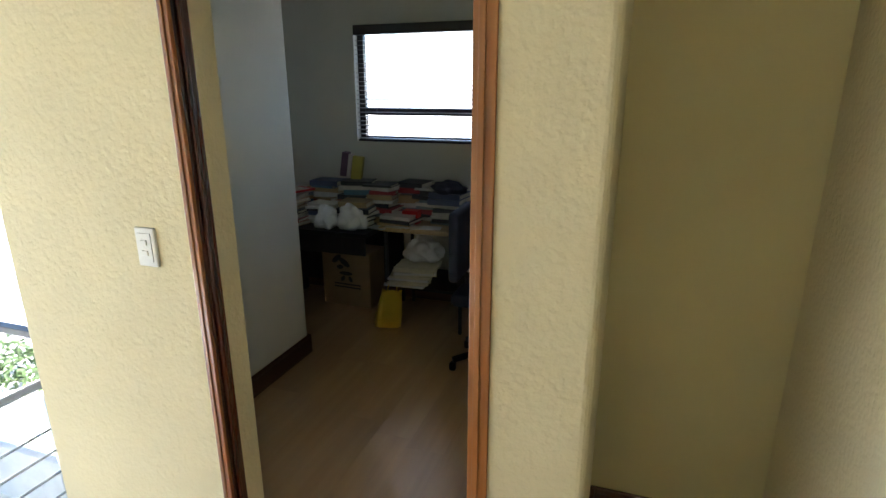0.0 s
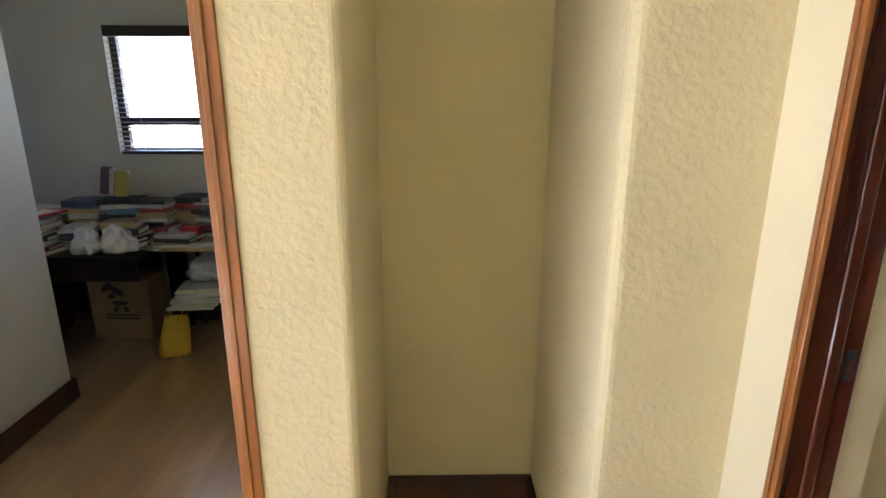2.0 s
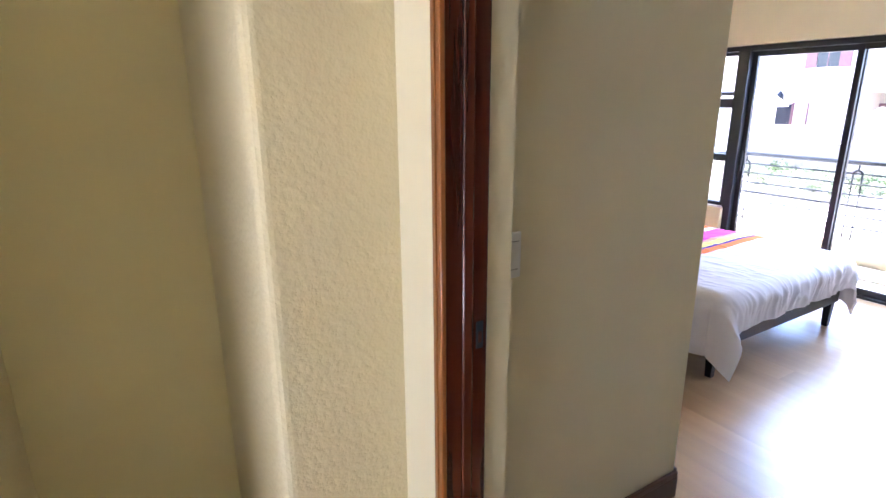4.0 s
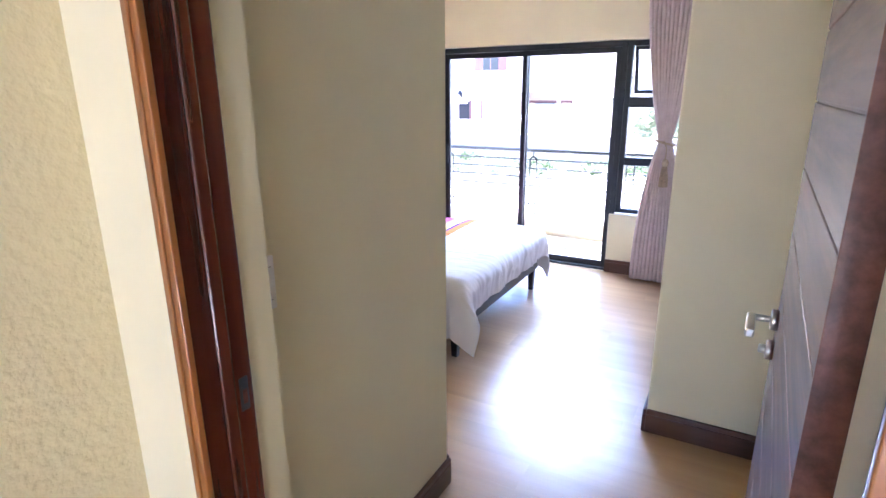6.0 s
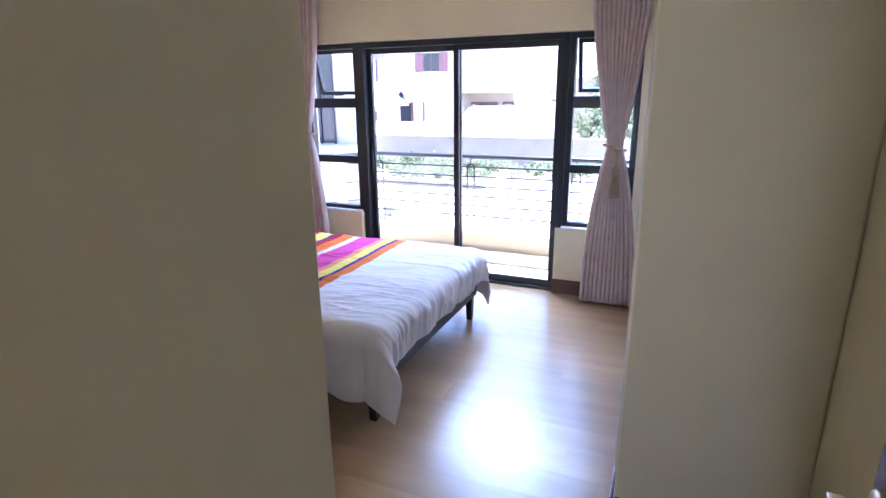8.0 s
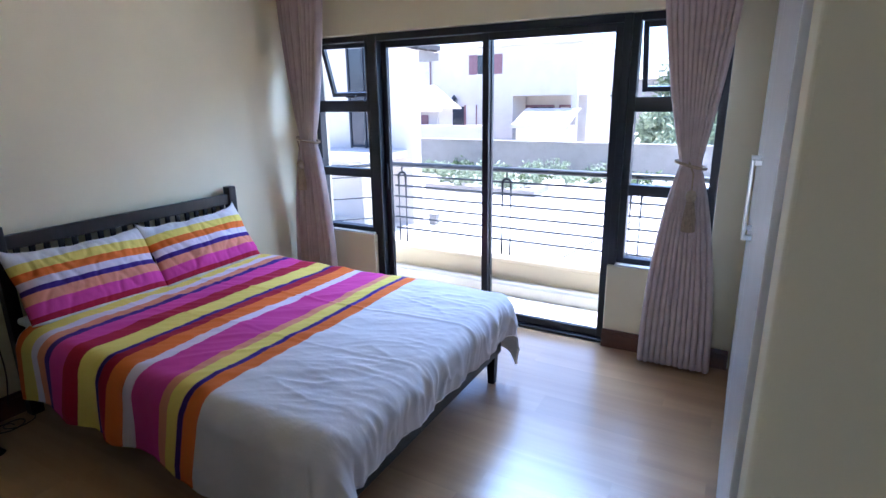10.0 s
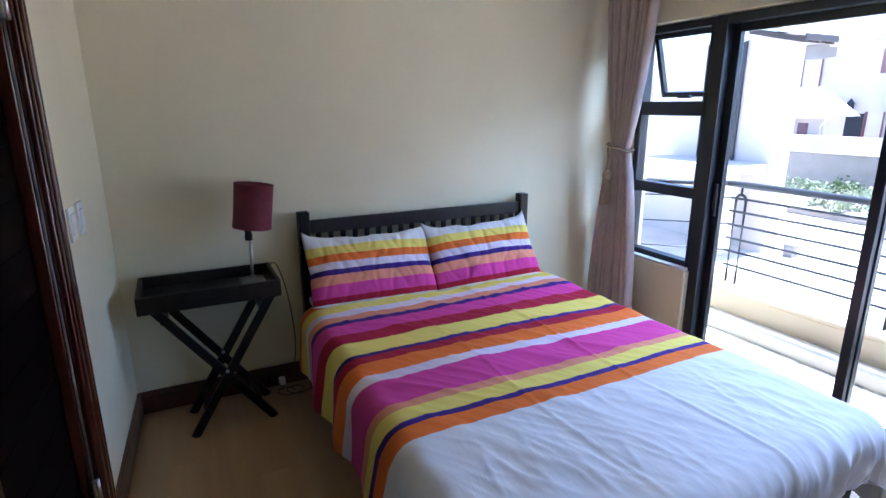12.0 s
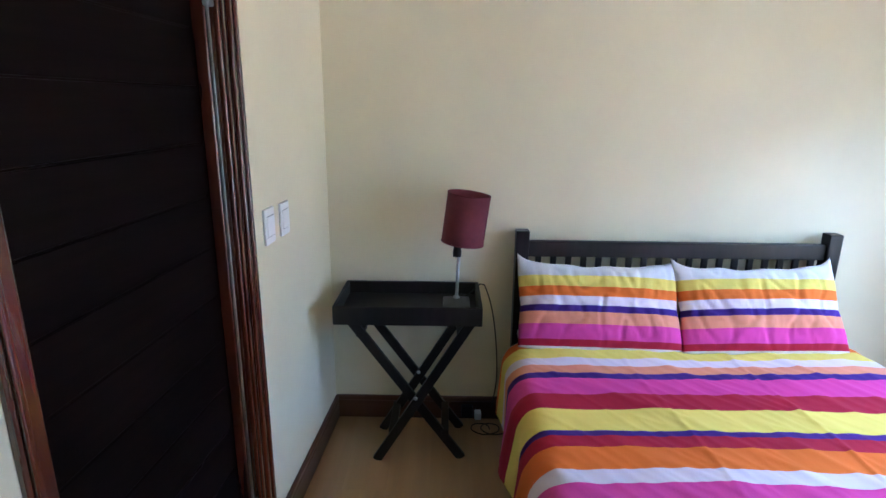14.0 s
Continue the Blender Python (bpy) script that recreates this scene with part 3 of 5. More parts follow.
STRIPES = [(0.0, WHITE), (2.30, ORANGE), (2.375, PURPLE), (2.40, YELLOW), (2.48, SALMON), (2.52, MAGENTA), (2.70, LILAC), (2.76, ORANGE),
           (2.88, CRIMSON), (2.93, PURPLE), (2.965, YELLOW), (3.10, CRIMSON), (3.20, MAGENTA), (3.33, PURPLE), (3.37, SALMON), (3.43, LILAC),
           (3.49, YELLOW), (3.585, ORANGE), (3.64, WHITE)]
M_DUVET = striped("striped_cotton", [(max(0.0, 3.6 - (3.6 - y) * 1.03) / 4.0 if y else 0.0, c) for y, c in STRIPES], 1, "Object", 0.0, 4.0, (0.5, -0.12))


def fold(d, r):
    """Cloth laid over a rounded edge: how far out and how far down after a length d past the flat part."""
    if d <= 0:
        return d, 0.0
    if d < r * math.pi / 2:
        return r * math.sin(d / r), r * (1 - math.cos(d / r))
    return r, r + d - r * math.pi / 2


def duvet_mesh():
    nu, nv = 270, 270
    cx, hw, r = (BX0 + BX1) / 2, 0.735, 0.105
    y_head, y_foot = 3.66, 1.72
    side, foot = 0.42, 0.295
    bm = bmesh.new()
    grid = []
    for j in range(nv + 1):
        t = -foot + (y_head - y_foot + foot) * j / nv
        row = []
        for i in range(nu + 1):
            s = -(hw + side) + 2 * (hw + side) * i / nu
            sg = 1 if s >= 0 else -1
            ox, dx = fold(abs(s) - hw, r)
            oy, dy = fold(-t, r)
            hemw = 0.05 * noise.noise(Vector((s * 2.2, t * 2.2, 3)))
            x = cx + sg * (hw + ox) if abs(s) > hw else cx + s
            y = y_foot - oy if t < 0 else y_foot + t
            drop = dx + dy
            if dx > 0 and dy > 0:
                # the corner hangs as a rounded, slightly flared cone
                ex, ey = abs(s) - hw, -t
                length = math.hypot(ex, ey)
                out, drop = fold(length, r)
                mid = 2 * ex * ey / length ** 2
                drop *= 1 + 0.02 * mid
                flare = max(0.0, drop - 0.05) * mid
                x = cx + sg * (hw + (out + (0.02 if sg > 0 else 0.15) * flare) * ex / length)
                y = y_foot - (out + (0.15 if sg > 0 else 0.55) * flare) * ey / length
            p = Vector((x, y, BTOP - drop))
            # the hanging cloth swings in folds
            hang = min(1, max(0, drop - 0.06) / 0.25)
            if dx > 0.05 and dy == 0:
                p.x += sg * hang * (0.022 * math.sin(t * 13 + 1.3 * math.sin(t * 5)) + 0.02)
            if dy > 0.05 and dx == 0:
                p.y -= hang * (0.012 * math.sin(s * 15 + 2 * math.sin(s * 4)) - 0.028)
            # soft fill and creases on top
            flat = 1 - min(1, drop / 0.1)
            p.z += flat * (0.014 * noise.noise(Vector((x * 1.6, y * 1.6, 0))) + 0.006 * noise.noise(Vector((x * 5, y * 4, 2))))
            # pulls that fan out towards the foot edge, slanting creases over the stripes
            fan = (x - cx) * (1 + 0.22 * (2.6 - y)) + 0.10 * y
            foot_w = max(0.0, min(1.0, (2.5 - y) / 0.55))
            pull = max(0.0, 1 - 2.4 * abs(noise.noise(Vector((fan * 8 + 0.5 * noise.noise(Vector((x * 4, y * 4, 3))), y * 2.6, 5))))) ** 2
            pull2 = max(0.0, 1 - 2.2 * abs(noise.noise(Vector((fan * 17 + y * 3, y * 4.5, 15))))) ** 2
            q, w = x * 0.80 + y * 0.6, -x * 0.6 + y * 0.80
            cre = max(0.0, 1 - 2.8 * abs(noise.noise(Vector((q * 5.5, w * 1.0, 21))))) ** 2
            cre2 = max(0.0, 1 - 2.6 * abs(noise.noise(Vector((q * 17, w * 2.8, 31))))) ** 2
            soft = 0.35 + 0.65 * flat
            patch = max(0.0, min(1.0, 0.55 + 1.6 * noise.noise(Vector((x * 3.1, y * 2.3, 44)))))
            p.z += soft * foot_w * patch * (0.0055 * pull + 0.0036 * pull2)
            p.z += flat * (1 - 0.6 * foot_w) * (0.0075 * cre + 0.0036 * cre2)
            for fx, fa in ((3.60, 0.004), (4.07, 0.006)):
                p.z += flat * fa * math.exp(-((x - fx - 0.05 * (2.8 - y) - 0.012 * math.sin(y * 5)) / 0.010) ** 2)
            side_cre = noise.noise(Vector((x * 18, 7, y * 4)))
            if dy > 0:
                p.y -= (0.016 * side_cre + 0.012 * (max(0.0, 1 - 2.4 * abs(noise.noise(Vector((x * 16, p.z * 5, 61))))) ** 2)) * min(1, dy * 12)
                p.z -= 0.12 * hemw * min(1, dy * 4)
            if dx > 0:
                p.x += sg * 0.008 * noise.noise(Vector((y * 14, p.z * 3, 1))) * min(1, dx * 12)
                p.z += hemw * min(1, dx * 3)
            row.append(bm.verts.new(p))
        grid.append(row)
    for j in range(nv):
        for i in range(nu):
            bm.faces.new((grid[j][i], grid[j][i + 1], grid[j + 1][i + 1], grid[j + 1][i]))
    return bm


duvet = tagged(link("duvet", duvet_mesh(), M_DUVET, None, "", True), "white cotton duvet with bright pink, orange and yellow stripes", "duvet")
sol = duvet.modifiers.new("thickness", "SOLIDIFY")
sol.thickness, sol.offset = 0.016, -1
NU = 271
dv = duvet.data.vertices
hem_l, hem_r = [dv[k * NU].co.copy() for k in range(0, 271, 3)], [dv[k * NU + 270].co.copy() for k in range(0, 271, 3)]
hem_f = [dv[k].co.copy() for k in range(0, 271, 3)]
for edge in (hem_l, hem_r, hem_f):
    part("hem", tube(edge, 0.003, 6), M_DUVET, duvet, "", True)

PILLOW = [(0.0, WHITE), (0.035, CRIMSON), (0.10, MAGENTA), (0.25, SALMON), (0.37, PURPLE), (0.435, LILAC), (0.53, ORANGE), (0.63, YELLOW), (0.745, WHITE)]
M_PILLOW = striped("striped_pillow_cotton", PILLOW, 2, "Generated", 0.0, 1.0)


def pillow_mesh(w, h, seed):
    """A slumped pillow, flat seams round the edge, standing in the local xz plane."""
    bm = bmesh.new()
    n1, n2 = 72, 48
    rows = {}
    for side in (1, -1):
        for j in range(n2 + 1):
            for i in range(n1 + 1):
                u, v = i / n1 * 2 - 1, j / n2 * 2 - 1
                edge = i in (0, n1) or j in (0, n2)
                if edge and side < 0:
                    rows[(side, i, j)] = rows[(1, i, j)]
                    continue
                full = ((1 - abs(u) ** 3.0) * (1 - abs(v) ** 2.6)) ** 0.55
                x = u * w / 2 * (1 - 0.035 * (1 - abs(v)) ** 2 * abs(u))
                z = v * h / 2 * (1 - 0.05 * (1 - abs(u)) ** 1.5 * max(0, v))
                wr = 0.02 * noise.noise(Vector((u * 2 + seed, v * 2, side))) - 0.004 * max(0, 1 - 4.0 * abs(noise.noise(Vector((u * 9 + seed, v * 2.2 - u * 3, 7 * side))))) ** 2 - 0.011 * max(0, 1 - 4.5 * abs(noise.noise(Vector((u * 4 + seed, v * 1.3 + u * 2, 4 * side))))) ** 2
                y = -side * (0.075 * full + wr * min(1, full * 1.5))
                z += 0.009 * noise.noise(Vector((u * 3.5 + seed, v, 9))) + 0.045 * abs(u) ** 8 * max(0, v) ** 3
                rows[(side, i, j)] = bm.verts.new((x, y, z))
        for j in range(n2):
            for i in range(n1):
                q = [rows[(side, i, j)], rows[(side, i + 1, j)], rows[(side, i + 1, j + 1)], rows[(side, i, j + 1)]]
                bm.faces.new(q if side > 0 else q[::-1])
    return bm


for k, (x, seed, tilt) in enumerate(((3.475, 1.0, 1.2), (4.205, 5.0, -1.0))):
    p = link("pillow", pillow_mesh(0.745, 0.40, seed), M_PILLOW, None, "", True)
    p.matrix_basis = pose(x, 3.685 - 0.01 * k, 0.73, -32, tilt, 0)
    tagged(p, "plump pillow in bright striped cotton against the headboard", "pillow", "pillows")
M_SHEET = plain("white_sheet", (0.75, 0.74, 0.74), 0.9, vary=0.05, bumps=0.3, bscale=20, bdist=0.01)
tagged(link("sheet", block(3.12, 4.61, 3.63, 3.80, 0.531, 0.572, 0.016, 4), M_SHEET, None, "", True), "white cotton sheet turned down under the pillows", "sheet")

# tray table
tab = thing("tray_table", "black wooden butler's tray on crossed folding legs", "side table")
TX0, TX1, TY0, TY1 = 2.285, 2.93, 3.5, 3.86
part("tray_bottom", block(TX0 + 0.01, TX1 - 0.01, TY0 + 0.01, TY1 - 0.01, 0.715, 0.728), M_BLACKWOOD, tab)
for x0, x1, y0, y1 in ((TX0, TX1, TY0, TY0 + 0.018), (TX0, TX1, TY1 - 0.018, TY1), (TX0, TX0 + 0.018, TY0 + 0.018, TY1 - 0.018), (TX1 - 0.018, TX1, TY0 + 0.018, TY1 - 0.018)):
    part("tray_side", block(x0, x1, y0, y1, 0.70, 0.785, 0.004), M_BLACKWOOD, tab)
for y, s in ((3.55, 0), (3.80, 0)):
    part("leg", beam((2.455, y, 0.0), (2.885, y, 0.70), 0.022, 0.042, 0.003), M_BLACKWOOD, tab)
    part("leg", beam((2.855, y + 0.024, 0.0), (2.345, y + 0.024, 0.70), 0.022, 0.042, 0.003), M_BLACKWOOD, tab)
    b = lathe([(0.009, 0), (0.009, 0.003), (0.005, 0.006)], 12)
    bmesh.ops.transform(b, verts=b.verts, matrix=pose(2.64, y - 0.012, 0.33, 90))
    part("bolt", b, M_STEEL, tab, "small steel bolt head", True)
for x, z in ((2.53, 0.14), (2.775, 0.14), (2.84, 0.63), (2.39, 0.63)):
    part("stretcher", block(x - 0.018, x + 0.018, 3.56, 3.82, z - 0.012, z + 0.012, 0.003), M_BLACKWOOD, tab)

lamp = thing("table_lamp", "table lamp with a burgundy drum shade, tilted, on steel", "table lamp")
lamp.matrix_basis = pose(2.82, 3.71, 0.728)
M_DULL = plain("dull_steel", (0.2, 0.19, 0.18), 0.35, 1.0, 0.15)
b = block(-0.062, 0.062, -0.062, 0.062, 0, 0.012, 0.004)
bmesh.ops.subdivide_edges(b, edges=b.edges[:], cuts=6, use_grid_fill=True)
for v in b.verts:
    if v.co.z > 0.004:
        v.co.z += 0.018 * (1 - (v.co.x / 0.062) ** 2) * (1 - (v.co.y / 0.062) ** 2)
part("base", b, M_DULL, lamp, "dull grey steel base, domed", True)
part("collar", lathe([(0.016, 0.026), (0.014, 0.036), (0.008, 0.04)], 20), M_STEEL, lamp, "", True)
part("stem", tube([(0, 0, 0.03), (0.008, 0, 0.235)], 0.008, 14), M_STEEL, lamp, "thin steel stem", True)
part("socket", lathe([(0.019, 0.228), (0.02, 0.25), (0.016, 0.272), (0.02, 0.276), (0.02, 0.3)], 18), M_BLACKWOOD, lamp, "black bulb holder", True)
sh = lathe([(0.096, 0.0), (0.096, 0.225), (0.092, 0.225), (0.092, 0.0), (0.096, 0.0)], 40)
bmesh.ops.delete(sh, geom=[f for f in sh.faces if len(f.verts) > 4], context="FACES_ONLY")
shade = part("shade", sh, M_SHADE, lamp, "burgundy fabric drum shade", True)
shade.matrix_basis = pose(0.022, 0, 0.292, 0, 7, 0)
for z in (0.001, 0.224):
    ring = [(0.0965 * math.cos(a * math.pi / 12), 0.0965 * math.sin(a * math.pi / 12), z) for a in range(25)]
    part("trim", tube(ring, 0.0022, 6), M_SHADE, shade, "", True)
M_CABLE = plain("dark_cable", (0.03, 0.028, 0.026), 0.6)
cable = []
for k in range(24):
    s = k / 23
    cable.append((2.955 + 0.045 * math.sin(s * 3.1) + 0.06 * s, 3.80 + 0.05 * s, 0.79 - 0.72 * s + 0.03 * math.sin(s * 8)))
cable = [(2.85, 3.76, 0.733), (2.9, 3.80, 0.76), (2.935, 3.80, 0.795)] + cable
tagged(link("lamp_cable", tube(cable, 0.0032, 6), M_CABLE, None, "", True), "thin dark lamp cable hanging beside the tray table", "cable")
plug = thing("wall_socket", "dark plug and adapter low on the skirting", "plug")
part("adapter", block(2.86, 2.92, 3.86, 3.90, 0.03, 0.09, 0.006), M_BLACKWOOD, plug)
part("plug_body", block(2.93, 2.965, 3.855, 3.9, 0.02, 0.06, 0.006), M_PLASTIC, plug, "pale plug")
loop = [(2.945 + 0.06 * math.cos(a * 0.5) + 0.004 * a, 3.8 + 0.05 * math.sin(a * 0.5), 0.006 + 0.001 * (a % 3)) for a in range(26)]
tagged(link("cable_coil", tube(loop, 0.0035, 6), M_CABLE, None, "", True), "coil of dark cable on the floor boards", "cable")

# curtains
M_CURTAIN = plain("taupe_curtain", (0.48, 0.38, 0.345), 0.8, vary=0.1, scale=12, bumps=0.3, bscale=300, bdist=0.0008)
M_CURTAIN.node_tree.nodes["Principled BSDF"].inputs["Sheen Weight"].default_value = 0.2
M_ROPE = plain("gold_rope", (0.36, 0.27, 0.17), 0.7, vary=0.3, scale=60, bumps=0.5, bscale=200, bdist=0.002)


def curtain(name, label, x, top, tie, bottom, tie_z, folds, seed):
    """A pleated length gathered by a rope: (centre, width) at the top, the tie and the hem."""
    e = thing(name, label, "curtain", "bedroom curtains")
    bm = bmesh.new()
    nz, ns = 70, folds * 12
    z_top, z_bot = 2.66, 0.02
    rows = []
    for j in range(nz + 1):
        z = z_top + (z_bot - z_top) * j / nz
        if z > tie_z:
            k = (z - tie_z) / (z_top - tie_z)
            g = min(1, k * 1.1) ** 0.8
            c = tie[0] + (top[0] - tie[0]) * g
            w = tie[1] + (top[1] - tie[1]) * (1 - (1 - min(1, k * 1.15)) ** 1.5)
        else:
            k = (tie_z - z) / (tie_z - z_bot)
            c = tie[0] + (bottom[0] - tie[0]) * k ** 0.7
            w = tie[1] + (bottom[1] - tie[1]) * (1 - (1 - k) ** 2.0) ** 0.9
        near = math.exp(-((z - tie_z) / 0.12) ** 2)
        amp = 0.042 * (1 - 0.45 * near)
        row = []
        for i in range(ns + 1):
            s = i / ns
            ph = s * folds * 2 * math.pi + 1.2 * noise.noise(Vector((s * 5 + seed, z * 0.6, 0)))
            a = amp * (0.75 + 0.5 * noise.noise(Vector((s * 9, seed, z * 0.4))))
            bow = -0.03 * near * math.sin(s * math.pi)
            row.append(bm.verts.new((x + a * math.sin(ph) + bow, c + w * (s - 0.5) + 0.012 * math.cos(ph) * (w / max(0.2, w)), z + 0.008 * noise.noise(Vector((s * 7, seed, 2))) * (1 if j == nz else 0))))
        rows.append(row)
    for a, b in zip(rows, rows[1:]):
        for i in range(ns):
            bm.faces.new((a[i], a[i + 1], b[i + 1], b[i]))
    cl = part("curtain_cloth", bm, M_CURTAIN, e, "", True)
    so = cl.modifiers.new("thickness", "SOLIDIFY")
    so.thickness = 0.003
    ring = []
    for k in range(33):
        a = k / 32 * 2 * math.pi
        ring.append((x + 0.07 * math.cos(a) - 0.005, tie[0] + (tie[1] / 2 + 0.03) * math.sin(a), tie_z + 0.02 * math.sin(a)))
    part("tie_rope", tube(ring, 0.009, 8), M_ROPE, e, "twisted gold-beige tie-back rope", True)
    part("rod_hem", block(x - 0.05, x + 0.03, top[0] - top[1] / 2, top[0] + top[1] / 2, 2.655, 2.695, 0.004), M_CURTAIN, e)
    return e, x - 0.085


cr, tx = curtain("curtain", "taupe pleated curtain tied back with a tasselled rope", 5.29, (0.845, 0.42), (0.825, 0.10), (0.805, 0.41), 1.27, 12, 3.0)
curtain("curtain", "taupe pleated curtain tied back beside the bed", 5.27, (3.645, 0.42), (3.66, 0.14), (3.66, 0.42), 1.345, 10, 8.0)
for px_, py_, top_z in ((tx, 0.80, 1.17), (5.19, 3.69, 1.22)):
    ts = thing("tassel", "gold-beige rope tassel hanging from the curtain tie", "tassel", "curtain tassels")
    ts.matrix_basis = pose(px_, py_, top_z - 0.30)
    part("cord", tube([(0.02, 0.03, 0.42), (0, 0.0, 0.36), (0, 0, 0.24)], 0.005, 6), M_ROPE, ts, "", True)
    part("head", lathe([(0.004, 0.27), (0.022, 0.26), (0.03, 0.235), (0.024, 0.21), (0.018, 0.2)], 16), M_ROPE, ts, "", True)
    sk = bmesh.new()
    for k in range(26):
        a = k * 2.399
        r0, r1 = 0.015, 0.034 * math.sqrt((k + 1) / 26)
        tube([(r0 * math.cos(a), r0 * math.sin(a), 0.205), (r1 * math.cos(a), r1 * math.sin(a), 0.1), (r1 * 1.05 * math.cos(a), r1 * 1.05 * math.sin(a), 0.03)], 0.005, 5, sk)
    part("fringe", sk, M_ROPE, ts, "", True)
# ---- study ----
def paint(name, c, rough=0.5, vary=0.1):
    return plain(name, c, rough, vary=vary, scale=20)


BOOK_COLOURS = [(0.55, 0.53, 0.48), (0.09, 0.11, 0.2), (0.32, 0.04, 0.05), (0.05, 0.05, 0.06), (0.62, 0.6, 0.56), (0.1, 0.2, 0.3), (0.42, 0.3, 0.16), (0.2, 0.24, 0.26)]
M_BOOKS = [paint("book_cover", c, 0.45) for c in BOOK_COLOURS]
M_PAGES = paint("book_pages", (0.66, 0.62, 0.52), 0.8)
M_CARD = plain("brown_cardboard", (0.36, 0.24, 0.13), 0.8, vary=0.15, bumps=0.15)
M_INK = paint("dark_print", (0.05, 0.04, 0.035), 0.7)
M_YELLOW = plain("yellow_plastic", (0.72, 0.47, 0.02), 0.4, vary=0.12)
M_BAG = plain("white_plastic_bag", (0.66, 0.66, 0.68), 0.35, vary=0.1, bumps=0.6, bscale=18, bdist=0.02)
M_PALETOP = wood("pale_table_top", (0.5, 0.36, 0.2), (0.36, 0.24, 0.13), 0.4, "x")
M_RED = paint("red_plastic", (0.5, 0.02, 0.02), 0.4)
M_NAVY = paint("dark_blue_fabric", (0.02, 0.025, 0.06), 0.7)
M_PURPLE = paint("purple_packet", (0.13, 0.06, 0.12), 0.5)

desk = thing("desk", "black wooden desk heaped with books and papers", "desk")
part("desktop", block(-2.78, -1.79, 3.18, 3.93, 0.70, 0.73, 0.004), M_BLACKWOOD, desk)
part("apron", block(-2.76, -1.81, 3.2, 3.22, 0.57, 0.70, 0.003), M_BLACKWOOD, desk)
part("side_panel", block(-2.76, -2.73, 3.22, 3.9, 0.0, 0.70, 0.003), M_BLACKWOOD, desk)
part("leg", block(-1.84, -1.805, 3.84, 3.87, 0.0, 0.70, 0.003), M_BLACKWOOD, desk)
part("back_panel", block(-2.73, -1.84, 3.87, 3.89, 0.1, 0.70, 0.003), M_BLACKWOOD, desk)
tbl = thing("computer_table", "small pale wooden table with thin metal legs", "table")
part("tabletop", block(-1.78, -1.15, 3.36, 3.93, 0.715, 0.745, 0.004), M_PALETOP, tbl)
for x in (-1.74, -1.19):
    for y in (3.4, 3.89):
        part("leg", tube([(x, y, 0), (x, y, 0.715)], 0.014, 10), M_RAIL, tbl, "", True)
part("shelf", block(-1.75, -1.18, 3.42, 3.88, 0.28, 0.30, 0.003), M_BLACKWOOD, tbl, "black lower shelf")

rng = random.Random(7)


def book(x, y, z, w, d, h, turn, label="closed book lying flat in a pile"):
    e = thing("book", label, "book", "books on the desk", (x, y, z), turn)
    m = rng.choice(M_BOOKS)
    part("cover", block(-w / 2, w / 2, -d / 2, d / 2, 0, h * 0.14, 0.001), m, e)
    part("cover", block(-w / 2, w / 2, -d / 2, d / 2, h * 0.86, h, 0.001), m, e)
    part("page_block", block(-w / 2 + 0.006, w / 2 - 0.006, -d / 2 + 0.005, d / 2 - 0.01, h * 0.14, h * 0.86), M_PAGES, e)
    part("spine", block(-w / 2, w / 2, -d / 2 - 0.003, -d / 2 + 0.002, 0, h, 0.001), m, e)
    return z + h


for x, y, top, base in ((-2.55, 3.5, 0.97, 0.731), (-2.3, 3.62, 0.99, 0.731), (-2.05, 3.62, 1.02, 0.731), (-1.86, 3.62, 1.0, 0.731), (-2.45, 3.76, 0.93, 0.731), (-1.5, 3.72, 0.97, 0.746), (-1.66, 3.48, 0.80, 0.746), (-2.46, 3.32, 0.93, 0.731), (-2.24, 3.44, 0.86, 0.731), (-1.98, 3.42, 0.87, 0.731), (-1.66, 3.78, 0.99, 0.746), (-1.34, 3.62, 0.93, 0.746), (-2.63, 3.3, 0.88, 0.731)):
    z = base
    while z < top:
        z = book(x + rng.uniform(-0.02, 0.02), y + rng.uniform(-0.02, 0.02), z + 0.0005, rng.uniform(0.19, 0.25), rng.uniform(0.15, 0.2), rng.uniform(0.014, 0.04), rng.uniform(-14, 14))
pk = thing("gift_bag", "purple and yellow paper packet standing on the books", "paper bag", at=(-2.13, 3.64, 1.022), turn=12)
pk.matrix_basis = pose(-2.13, 3.66, 1.022, 0, 9, 14)
M_MUTED = paint("muted_yellow_card", (0.42, 0.34, 0.06), 0.5)
M_PINKCARD = paint("pale_pink_card", (0.5, 0.4, 0.4), 0.6)
part("sleeve", block(-0.085, -0.035, -0.04, 0.04, 0.012, 0.19, 0.004), M_PURPLE, pk)
part("band", block(-0.035, -0.005, -0.038, 0.038, 0.008, 0.18, 0.004), M_PINKCARD, pk, "pale pink band")
part("front", block(-0.005, 0.075, -0.03, 0.03, 0.0, 0.175, 0.006), M_MUTED, pk, "muted yellow printed face")
fl = thing("folder", "red and white cardboard folder lying askew on books", "folder", at=(-2.46, 3.36, 0.968), turn=-18)
b = block(-0.14, 0.14, -0.1, 0.1, 0, 0.012, 0.002)
part("cover", b, M_RED, fl)
part("label", block(-0.04, 0.12, -0.08, 0.06, 0.012, 0.014), M_PAGES, fl, "pale paper label")


